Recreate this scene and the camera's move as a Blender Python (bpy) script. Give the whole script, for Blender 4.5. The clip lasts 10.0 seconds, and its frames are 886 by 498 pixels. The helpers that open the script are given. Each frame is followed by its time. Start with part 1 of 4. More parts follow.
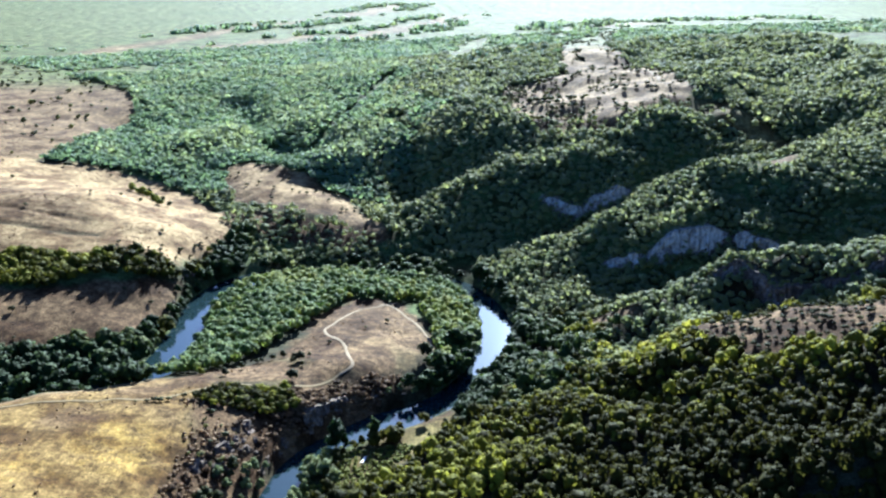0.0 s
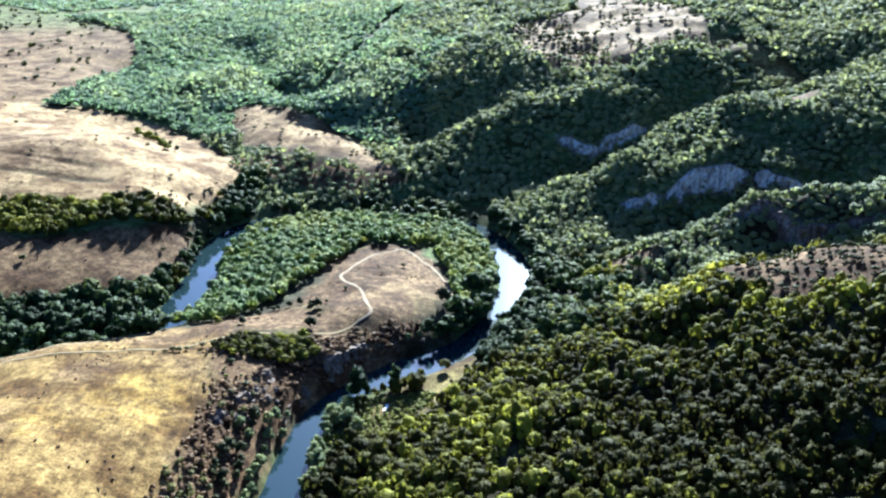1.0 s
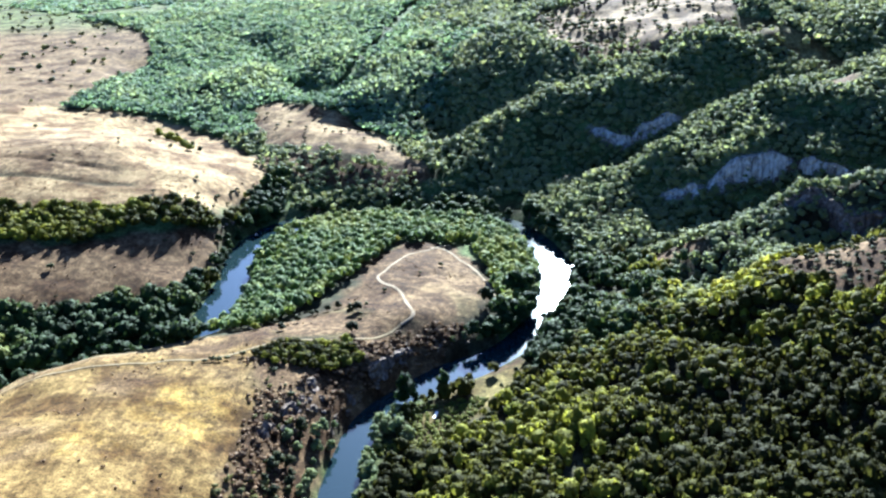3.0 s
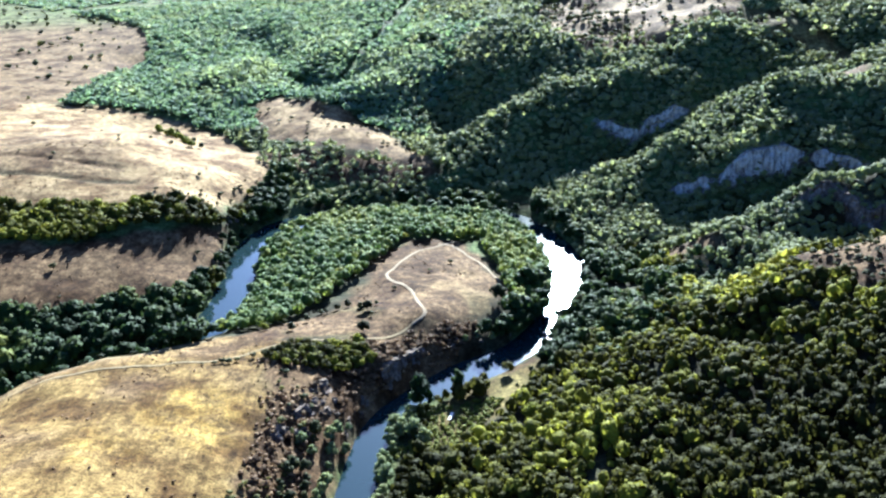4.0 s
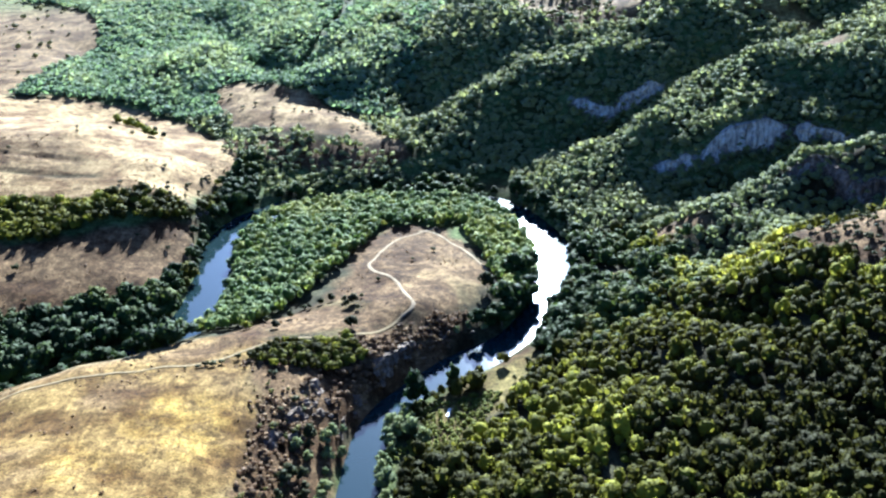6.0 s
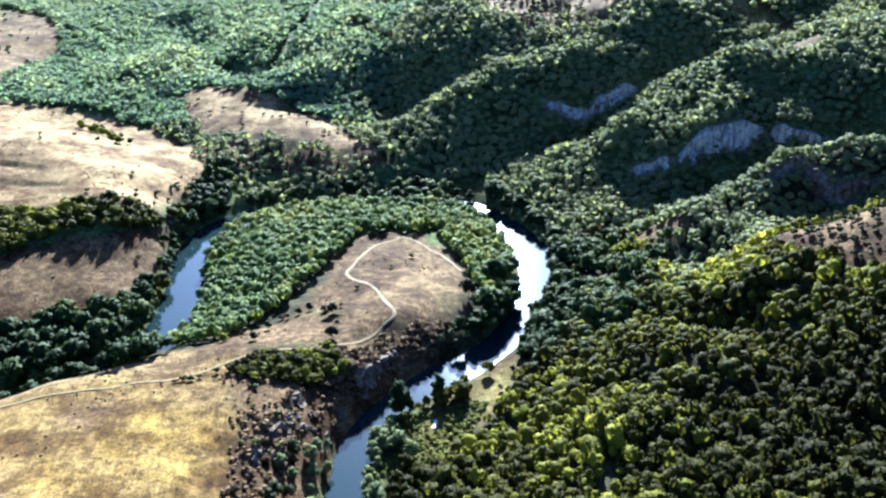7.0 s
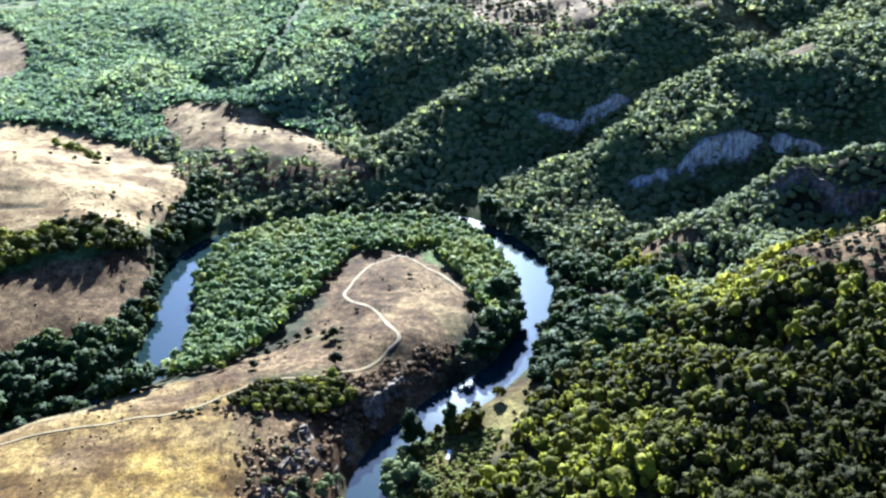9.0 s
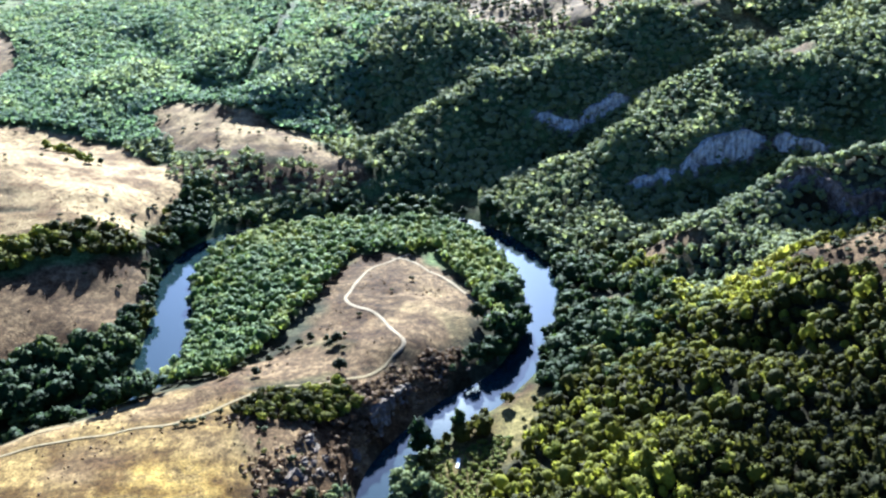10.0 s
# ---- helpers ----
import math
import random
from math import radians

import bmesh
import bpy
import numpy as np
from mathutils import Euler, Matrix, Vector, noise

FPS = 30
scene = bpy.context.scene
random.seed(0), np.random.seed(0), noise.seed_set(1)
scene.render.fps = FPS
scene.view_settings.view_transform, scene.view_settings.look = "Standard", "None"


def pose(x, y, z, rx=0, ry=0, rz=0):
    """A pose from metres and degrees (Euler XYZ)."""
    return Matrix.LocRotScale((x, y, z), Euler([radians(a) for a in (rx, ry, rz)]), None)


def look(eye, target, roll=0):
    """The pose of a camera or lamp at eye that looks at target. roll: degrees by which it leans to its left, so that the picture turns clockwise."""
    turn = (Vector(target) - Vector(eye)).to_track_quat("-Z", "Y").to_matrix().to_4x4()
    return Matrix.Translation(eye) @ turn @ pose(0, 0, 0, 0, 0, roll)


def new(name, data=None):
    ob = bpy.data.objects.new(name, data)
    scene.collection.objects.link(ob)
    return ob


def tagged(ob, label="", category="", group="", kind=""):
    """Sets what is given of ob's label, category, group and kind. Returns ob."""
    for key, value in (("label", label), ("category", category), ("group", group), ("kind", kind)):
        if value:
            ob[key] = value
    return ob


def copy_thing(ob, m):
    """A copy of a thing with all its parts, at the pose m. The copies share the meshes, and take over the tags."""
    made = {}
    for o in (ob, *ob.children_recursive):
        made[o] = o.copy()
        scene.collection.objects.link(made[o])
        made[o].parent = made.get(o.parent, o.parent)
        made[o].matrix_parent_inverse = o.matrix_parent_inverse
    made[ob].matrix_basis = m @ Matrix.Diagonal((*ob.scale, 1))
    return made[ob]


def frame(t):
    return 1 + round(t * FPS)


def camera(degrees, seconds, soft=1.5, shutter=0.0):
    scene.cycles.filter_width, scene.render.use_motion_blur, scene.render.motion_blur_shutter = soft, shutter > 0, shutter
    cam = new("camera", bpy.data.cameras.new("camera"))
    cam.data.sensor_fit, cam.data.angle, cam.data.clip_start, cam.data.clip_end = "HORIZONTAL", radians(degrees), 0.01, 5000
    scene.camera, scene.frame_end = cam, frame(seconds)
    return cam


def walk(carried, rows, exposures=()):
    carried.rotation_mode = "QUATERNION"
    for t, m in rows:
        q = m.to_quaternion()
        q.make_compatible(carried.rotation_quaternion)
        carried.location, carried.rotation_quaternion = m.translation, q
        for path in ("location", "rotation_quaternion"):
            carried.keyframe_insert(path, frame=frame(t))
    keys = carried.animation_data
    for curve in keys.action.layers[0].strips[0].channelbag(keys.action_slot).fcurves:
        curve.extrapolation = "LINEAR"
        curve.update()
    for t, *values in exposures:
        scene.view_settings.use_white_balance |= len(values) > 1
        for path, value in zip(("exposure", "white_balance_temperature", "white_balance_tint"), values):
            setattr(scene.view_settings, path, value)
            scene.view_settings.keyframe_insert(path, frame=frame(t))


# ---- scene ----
cam = camera(48.1, 10.0, 2.4)
PATH = [
    (0, (9.666, -577.802, 213.527), (9.748, -575.886, 212.956), 0.7),
    (0.5, (5.662, -572.456, 213.134), (5.743, -570.565, 212.488), 0.2),
    (1, (2.139, -567.331, 212.75), (2.215, -565.454, 212.063), -0.0),
    (1.5, (-1.233, -562.737, 212.409), (-1.157, -560.866, 211.706), -0.4),
    (2, (-5.426, -558.389, 210.805), (-5.353, -556.518, 210.102), -0.6),
    (2.5, (-8.809, -554.282, 210.6), (-8.744, -552.411, 209.896), -1.1),
    (3, (-12.968, -549.5, 210.05), (-12.912, -547.628, 209.349), -1.6),
    (4.5, (-24.253, -535.967, 208.039), (-24.175, -534.106, 207.313), -2.2),
    (5, (-27.744, -531.321, 207.682), (-27.643, -529.467, 206.939), -2.4),
    (5.5, (-30.912, -526.577, 207.226), (-30.789, -524.728, 206.473), -2.6),
    (7, (-41.405, -511.883, 205.664), (-41.176, -510.045, 204.911), -2.5),
    (7.5, (-45.167, -507.371, 205.383), (-44.909, -505.534, 204.636), -2.3),
    (8, (-48.506, -502.346, 204.962), (-48.231, -500.508, 204.222), -2.4),
    (8.5, (-51.575, -497.813, 204.375), (-51.29, -495.976, 203.638), -2.7),
    (9, (-54.784, -492.442, 204.0), (-54.488, -490.607, 203.263), -2.7),
    (9.5, (-57.809, -487.934, 203.011), (-57.502, -486.1, 202.274), -2.6),
    (10, (-60.831, -482.678, 202.839), (-60.509, -480.849, 202.099), -2.7),
]
walk(cam, [(t, look(e, g, r)) for t, e, g, r in PATH], [(0, 2.8, 4350, 9), (0.6, 3.0, 4350, 9), (1.2, 3.15, 4350, 9), (10, 3.15, 4350, 9)])

# ---- light ----
SUN_HIGH, SUN_TURN = 24.6, 9.6
world = bpy.data.worlds.new("world")
scene.world = world
world.use_nodes = True
sky = world.node_tree.nodes.new("ShaderNodeTexSky")
sky.sky_type, sky.sun_disc = "NISHITA", False
sky.sun_elevation, sky.sun_rotation = radians(SUN_HIGH), radians(SUN_TURN)
sky.air_density, sky.dust_density, sky.ozone_density = 0.3, 0.7, 2.2
back = world.node_tree.nodes["Background"]
back.inputs["Strength"].default_value = 0.05
world.node_tree.links.new(sky.outputs["Color"], back.inputs["Color"])
sun = new("sun", bpy.data.lights.new("sun", "SUN"))
sun.data.energy, sun.data.angle, sun.data.color = 5.0, radians(0.53), (1.0, 0.85, 0.59)
toward = Vector((math.sin(radians(SUN_TURN)) * math.cos(radians(SUN_HIGH)), math.cos(radians(SUN_TURN)) * math.cos(radians(SUN_HIGH)), math.sin(radians(SUN_HIGH))))
sun.matrix_world = look(toward * 1500, (0, 0, 0))



# ---- materials ----
def material(name):
    mat = bpy.data.materials.new(name)
    mat.use_nodes = True
    return mat, mat.node_tree.nodes, mat.node_tree.links, mat.node_tree.nodes["Principled BSDF"]


def ramp(nodes, stops):
    node = nodes.new("ShaderNodeValToRGB")
    while len(node.color_ramp.elements) < len(stops):
        node.color_ramp.elements.new(0.5)
    for e, (at, c) in zip(node.color_ramp.elements, stops):
        e.position, e.color = at, (*c, 1)
    return node


def noise_node(nodes, links, coords, scale, detail=4.0, rough=0.6):
    node = nodes.new("ShaderNodeTexNoise")
    node.inputs["Scale"].default_value, node.inputs["Detail"].default_value, node.inputs["Roughness"].default_value = scale, detail, rough
    links.new(coords, node.inputs["Vector"])
    return node


def mix(nodes, links, fac, a, b, blend="MIX"):
    node = nodes.new("ShaderNodeMix")
    node.data_type, node.blend_type = "RGBA", blend
    for socket, value in ((node.inputs[0], fac), (node.inputs[6], a), (node.inputs[7], b)):
        if isinstance(value, bpy.types.NodeSocket):
            links.new(value, socket)
        elif isinstance(value, tuple):
            socket.default_value = (*value, 1)
        else:
            socket.default_value = value
    return node.outputs[2]


def bump(nodes, links, shader, height_socket, strength, distance):
    node = nodes.new("ShaderNodeBump")
    node.inputs["Strength"].default_value, node.inputs["Distance"].default_value = strength, distance
    links.new(height_socket, node.inputs["Height"])
    links.new(node.outputs["Normal"], shader.inputs["Normal"])


def foliage(name, dark, mid, light, haze_sheen=0.0, gloss=0.06, through_leaf=0.4, matt=0.66):
    """Leaves: a tint for each plant, mottled from leaf clump to leaf clump, with light passing through."""
    mat, nodes, links, shader = material(name)
    coords = nodes.new("ShaderNodeNewGeometry").outputs["Position"]
    tint = nodes.new("ShaderNodeAttribute")
    tint.attribute_name = "tint"
    info = nodes.new("ShaderNodeObjectInfo")
    add = nodes.new("ShaderNodeMath")
    add.operation = "ADD"
    links.new(tint.outputs["Fac"], add.inputs[0])
    scaled = nodes.new("ShaderNodeMath")
    scaled.operation = "MULTIPLY"
    scaled.inputs[1].default_value = 0.35
    links.new(info.outputs["Random"], scaled.inputs[0])
    links.new(scaled.outputs[0], add.inputs[1])
    colour = ramp(nodes, [(0.0, dark), (0.5, mid), (1.0, light)])
    links.new(add.outputs[0], colour.inputs["Fac"])
    fine = noise_node(nodes, links, coords, 1.1, 3.0, 0.7)
    grain = ramp(nodes, [(0.3, (0.62, 0.62, 0.62)), (0.7, (1.25, 1.25, 1.25))])
    links.new(fine.outputs["Fac"], grain.inputs["Fac"])
    final = mix(nodes, links, 1.0, colour.outputs["Color"], grain.outputs["Color"], "MULTIPLY")
    links.new(final, shader.inputs["Base Color"])
    shader.inputs["Roughness"].default_value = matt
    shader.inputs["Specular IOR Level"].default_value = gloss
    # Bluish sheen that veils the leaves as haze would.
    shader.inputs["Sheen Weight"].default_value = haze_sheen
    shader.inputs["Sheen Roughness"].default_value = 0.45
    shader.inputs["Sheen Tint"].default_value = (0.86, 0.93, 1.0, 1)
    bump(nodes, links, shader, fine.outputs["Fac"], 0.8, 0.6)
    glow = nodes.new("ShaderNodeBsdfTranslucent")
    links.new(final, glow.inputs["Color"])
    both = nodes.new("ShaderNodeMixShader")
    both.inputs[0].default_value = through_leaf
    links.new(shader.outputs[0], both.inputs[1])
    links.new(glow.outputs[0], both.inputs[2])
    links.new(both.outputs[0], nodes["Material Output"].inputs["Surface"])
    return mat


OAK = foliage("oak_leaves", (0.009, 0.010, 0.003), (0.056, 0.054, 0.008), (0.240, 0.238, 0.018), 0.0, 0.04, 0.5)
MIXED = foliage("mixed_leaves", (0.010, 0.022, 0.006), (0.045, 0.064, 0.014), (0.152, 0.159, 0.023))
# Hill leaves are paler than real ones, with haze put into the colour.
HAZED_HILL_OAK = foliage("hazed_hill_oak_leaves", (0.090, 0.112, 0.042), (0.195, 0.212, 0.072), (0.255, 0.262, 0.088), 0.2, 0.1, 0.55, 0.7)
POPLAR = foliage("poplar_leaves", (0.043, 0.080, 0.017), (0.103, 0.144, 0.023), (0.214, 0.228, 0.027), 0.1, 0.08, 0.45)
WILLOW = foliage("willow_leaves", (0.027, 0.044, 0.014), (0.088, 0.117, 0.040), (0.175, 0.194, 0.059), 0.1)
# Palest leaves: their colour imitates haze over the far woods.
HAZED_FAR_LEAVES = foliage("hazed_far_leaves", (0.112, 0.172, 0.070), (0.196, 0.258, 0.100), (0.305, 0.335, 0.122), 0.4, 0.06, 0.55, 0.75)
SCRUB = foliage("scrub_leaves", (0.020, 0.024, 0.009), (0.050, 0.054, 0.018), (0.140, 0.132, 0.034))
RUSSET = foliage("dry_scrub_leaves", (0.070, 0.044, 0.023), (0.144, 0.090, 0.046), (0.264, 0.173, 0.084))
GOLD = foliage("yellowing_leaves", (0.110, 0.125, 0.012), (0.200, 0.205, 0.017), (0.300, 0.280, 0.030), 0.0, 0.05, 0.55)


def bark_material():
    mat, nodes, links, shader = material("bark")
    coords = nodes.new("ShaderNodeNewGeometry").outputs["Position"]
    n = noise_node(nodes, links, coords, 3.0)
    c = ramp(nodes, [(0.3, (0.05, 0.038, 0.028)), (0.7, (0.14, 0.11, 0.085))])
    links.new(n.outputs["Fac"], c.inputs["Fac"])
    links.new(c.outputs["Color"], shader.inputs["Base Color"])
    shader.inputs["Roughness"].default_value = 0.9
    bump(nodes, links, shader, n.outputs["Fac"], 0.6, 0.1)
    return mat


def ground_material():
    """One sheet of soil: woodland floor, straw, green grass, gold stubble, pale hay, brown turf and bare rock, as the plan's cover says."""
    mat, nodes, links, shader = material("ground_cover")
    coords = nodes.new("ShaderNodeNewGeometry").outputs["Position"]
    kinds = []
    for name in ("cover", "soil"):
        attribute = nodes.new("ShaderNodeAttribute")
        attribute.attribute_name = name
        split = nodes.new("ShaderNodeSeparateColor")
        links.new(attribute.outputs["Color"], split.inputs["Color"])
        kinds.append(split)
    broad = noise_node(nodes, links, coords, 0.045, 5.0, 0.6)
    middle = noise_node(nodes, links, coords, 0.24, 8.0, 0.80)
    fine = noise_node(nodes, links, coords, 1.3, 4.0, 0.7)
    turned = nodes.new("ShaderNodeMapping")
    turned.inputs["Rotation"].default_value = (0, 0, radians(28))
    turned.inputs["Scale"].default_value = (0.55, 0.045, 0.2)
    links.new(coords, turned.inputs["Vector"])
    rows = noise_node(nodes, links, turned.outputs["Vector"], 1.0, 3.0, 0.6)

    def kind(low, middle_colour, high, source):
        node = ramp(nodes, [(0.38, low), (0.5, middle_colour), (0.62, high)])
        links.new(source.outputs["Fac"], node.inputs["Fac"])
        return node.outputs["Color"]

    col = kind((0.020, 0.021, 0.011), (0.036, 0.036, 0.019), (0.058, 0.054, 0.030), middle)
    brown = kind((0.032, 0.020, 0.010), (0.084, 0.055, 0.027), (0.163, 0.112, 0.057), middle)
    straw = kind((0.056, 0.037, 0.012), (0.134, 0.092, 0.031), (0.225, 0.162, 0.057), middle)
    pale = kind((0.094, 0.065, 0.031), (0.217, 0.156, 0.077), (0.318, 0.238, 0.122), middle)
    gold = kind((0.137, 0.091, 0.022), (0.222, 0.155, 0.038), (0.301, 0.218, 0.058), middle)
    green = kind((0.040, 0.060, 0.018), (0.075, 0.105, 0.030), (0.130, 0.160, 0.055), middle)
    rock = kind((0.110, 0.095, 0.085), (0.220, 0.195, 0.170), (0.360, 0.320, 0.280), fine)
    col = mix(nodes, links, kinds[1].outputs["Green"], col, brown)
    col = mix(nodes, links, kinds[0].outputs["Red"], col, straw)
    col = mix(nodes, links, kinds[1].outputs["Red"], col, pale)
    ragged = nodes.new("ShaderNodeMath")
    ragged.operation = "MULTIPLY"
    worn = ramp(nodes, [(0.45, (0.0, 0.0, 0.0)), (0.55, (1.0, 1.0, 1.0))])
    links.new(noise_node(nodes, links, coords, 0.13, 8.0, 0.75).outputs["Fac"], worn.inputs["Fac"])
    links.new(kinds[0].outputs["Blue"], ragged.inputs[0])
    links.new(worn.outputs["Color"], ragged.inputs[1])
    col = mix(nodes, links, ragged.outputs[0], col, gold)
    col = mix(nodes, links, kinds[0].outputs["Green"], col, green)
    col = mix(nodes, links, kinds[1].outputs["Blue"], col, rock)
    patch = ramp(nodes, [(0.40, (0.46, 0.38, 0.31)), (0.58, (1.20, 1.18, 1.12))])
    links.new(broad.outputs["Fac"], patch.inputs["Fac"])
    col = mix(nodes, links, 1.0, col, patch.outputs["Color"], "MULTIPLY")
    furrow = ramp(nodes, [(0.38, (0.78, 0.76, 0.74)), (0.62, (1.12, 1.11, 1.08))])
    links.new(rows.outputs["Fac"], furrow.inputs["Fac"])
    col = mix(nodes, links, kinds[0].outputs["Red"], col, mix(nodes, links, 1.0, col, furrow.outputs["Color"], "MULTIPLY"))
    speck = ramp(nodes, [(0.38, (0.26, 0.24, 0.22)), (0.55, (1.16, 1.15, 1.14))])
    links.new(fine.outputs["Fac"], speck.inputs["Fac"])
    col = mix(nodes, links, 0.8, col, speck.outputs["Color"], "MULTIPLY")
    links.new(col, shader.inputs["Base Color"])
    shader.inputs["Roughness"].default_value = 0.92
    shader.inputs["Specular IOR Level"].default_value = 0.03
    bump(nodes, links, shader, fine.outputs["Fac"], 0.45, 0.5)
    return mat


def plain(name, low, high, scale, rough, strength=0.5, distance=0.2):
    mat, nodes, links, shader = material(name)
    coords = nodes.new("ShaderNodeNewGeometry").outputs["Position"]
    n = noise_node(nodes, links, coords, scale, 6.0, 0.7)
    c = ramp(nodes, [(0.3, low), (0.7, high)])
    links.new(n.outputs["Fac"], c.inputs["Fac"])
    links.new(c.outputs["Color"], shader.inputs["Base Color"])
    shader.inputs["Roughness"].default_value = rough
    shader.inputs["Specular IOR Level"].default_value = 0.05
    bump(nodes, links, shader, n.outputs["Fac"], strength, distance)
    return mat


def water_material():
    mat, nodes, links, shader = material("river_water")
    coords = nodes.new("ShaderNodeNewGeometry").outputs["Position"]
    shader.inputs["Base Color"].default_value = (0.010, 0.018, 0.021, 1)
    shader.inputs["Roughness"].default_value = 0.06
    shader.inputs["IOR"].default_value = 1.33
    shader.inputs["Specular IOR Level"].default_value = 0.5
    n = noise_node(nodes, links, coords, 0.5, 3.0, 0.6)
    bump(nodes, links, shader, n.outputs["Fac"], 0.03, 0.4)
    return mat


BARK = bark_material()
GROUND = ground_material()
RUT = plain("trodden_earth", (0.135, 0.103, 0.054), (0.230, 0.181, 0.097), 0.6, 0.95)
DUST = plain("pale_dust", (0.143, 0.108, 0.067), (0.251, 0.199, 0.126), 0.5, 0.95)


def rock_material(name, low, middle_colour, high):
    """Bedded rock: blotched, with dark streaks running down it."""
    mat, nodes, links, shader = material(name)
    coords = nodes.new("ShaderNodeNewGeometry").outputs["Position"]
    blotch = noise_node(nodes, links, coords, 0.35, 7.0, 0.75)
    c = ramp(nodes, [(0.30, low), (0.5, middle_colour), (0.68, high)])
    links.new(blotch.outputs["Fac"], c.inputs["Fac"])
    drawn = nodes.new("ShaderNodeMapping")
    drawn.inputs["Scale"].default_value = (0.55, 0.55, 0.06)
    links.new(coords, drawn.inputs["Vector"])
    streak = noise_node(nodes, links, drawn.outputs["Vector"], 1.0, 4.0, 0.65)
    dark = ramp(nodes, [(0.36, (0.32, 0.31, 0.30)), (0.56, (1.05, 1.04, 1.03))])
    links.new(streak.outputs["Fac"], dark.inputs["Fac"])
    links.new(mix(nodes, links, 1.0, c.outputs["Color"], dark.outputs["Color"], "MULTIPLY"), shader.inputs["Base Color"])
    shader.inputs["Roughness"].default_value = 0.92
    shader.inputs["Specular IOR Level"].default_value = 0.1
    bump(nodes, links, shader, blotch.outputs["Fac"], 0.9, 1.0)
    return mat


# Brown rock, darkened so that its colour carries the shade of the faces.
DARK_ROCK = rock_material("shaded_brown_rock", (0.045, 0.033, 0.025), (0.120, 0.090, 0.066), (0.290, 0.230, 0.170))
LIMESTONE = rock_material("limestone", (0.215, 0.191, 0.158), (0.400, 0.361, 0.303), (0.548, 0.503, 0.428))
WATER = water_material()

# ---- lie of the land ----

RIVER = [(-330, -215), (-260, -185), (-200, -152), (-150, -122), (-122, -95), (-115, -50), (-119, 0), (-113, 45), (-92, 70), (-60, 86), (-20, 86),
         (20, 76), (45, 58), (60, 30), (67, -5), (66, -45), (55, -82), (41, -112), (25, -133), (2, -149), (-22, -168), (-37, -190), (-43, -222),
         (-47, -262), (-66, -320), (-90, -400), (-130, -520)]
# heights of the landforms: crests, slopes and hollows (x, y, z)
ISLAND_SPOTS = [(-85, -57, 5), (-85, 5, 4), (-40, 50, 4), (45, 7, 3), (40, -68, 4), (0, 0, 7), (-32, -62, 12), (24, -90, 9.5), (0, -71, 12),
                (-24, 2, 6), (-16, -122, 17.5), (-40, -100, 13.5), (2, -124, 8), (14, -116, 7), (-10, -133, 9), (-60, -90, 10), (-92, -110, 9)]
NECK_SPOTS = [(-43, -137, 17), (-50, -154, 17), (-34, -158, 14), (-81, -151, 21), (-105, -152, 20), (-107, -137, 18), (-128, -150, 20),
              (-150, -160, 21), (-176, -172, 21), (-136, -178, 22), (-170, -200, 22), (-124, -192, 24), (-109, -210, 24), (-134, -216, 27),
              (-120, -280, 30), (-200, -270, 33), (-95, -330, 30), (-170, -430, 40), (-300, -330, 40), (-60, -194, 16), (-68, -210, 16),
              (-82, -250, 20)]
OAK_SLOPE_SPOTS = [(60, -134, 6), (84, -150, 11), (104, -170, 17), (122, -174, 23), (60, -172, 14), (80, -188, 24), (99, -198, 27), (20, -223, 10),
                   (31, -254, 17), (54, -258, 20), (68, -226, 22), (42, -182, 9), (9, -182, 3), (91, -258, 25), (120, -240, 30), (124, -199, 28),
                   (126, -186, 31), (136, -139, 31), (125, -159, 31), (70, -119, 10), (102, -62, 10), (192, -131, 51), (170, -131, 45), (151, -131, 39), (180, -145, 51), (203, -140, 57), (240, -150, 66),
                   (142, -95, 14), (20, -300, 18), (70, -330, 17), (160, -320, 32), (260, -250, 70), (260, -150, 66), (60, -450, 40), (250, -450, 80)]
SPUR_SPOTS = [(185, -102, 26), (215, -112, 34), (255, -118, 52), (166, -42, 31), (186, -44, 39), (204, -46, 48), (225, -57, 62), (290, -80, 82),
              (213, -77, 41), (100, 24, 13), (140, 30, 17), (109, 49, 25), (149, 67, 45), (193, 89, 62), (196, 104, 63), (240, 105, 75), (268, 91, 81), (305, 88, 90), (340, 98, 97),
              (420, 110, 115), (122, 27, 15), (163, 41, 44), (203, 37, 54), (252, 41, 62), (282, 26, 68), (228, 58, 67), (165, 20, 32), (191, 21, 39),
              (214, 16, 43), (226, 10, 45), (190, -12, 12), (159, -2, 11), (235, -22, 22), (300, -30, 55)]
BACK_RIDGE_SPOTS = [(71, 162, 42), (93, 177, 48), (100, 163, 43), (124, 163, 53), (155, 173, 59), (189, 175, 62), (244, 196, 70), (237, 222, 85), (258, 232, 83), (298, 209, 75),
                    (109, 226, 61), (72, 234, 58), (169, 236, 81), (143, 276, 80), (140, 136, 30), (153, 139, 37), (177, 140, 46), (150, 108, 13),
                    (90, 108, 10), (208, 128, 33), (240, 148, 34), (300, 165, 52), (40, 280, 60), (-8, 305, 53), (92, 309, 87), (160, 262, 83), (-52, 368, 55), (-89, 299, 36), (-121, 385, 43),
                    (-199, 427, 33), (-288, 532, 38), (4, 196, 19), (19, 165, 27), (45, 182, 37), (-20, 200, 20), (-46, 232, 25), (-30, 271, 45), (-51, 258, 39), (-62, 292, 42), (-34, 236, 30), (17, 222, 22), (12, 262, 36), (45, 218, 28), (58, 250, 58), (260, 330, 100), (120, 380, 84)]
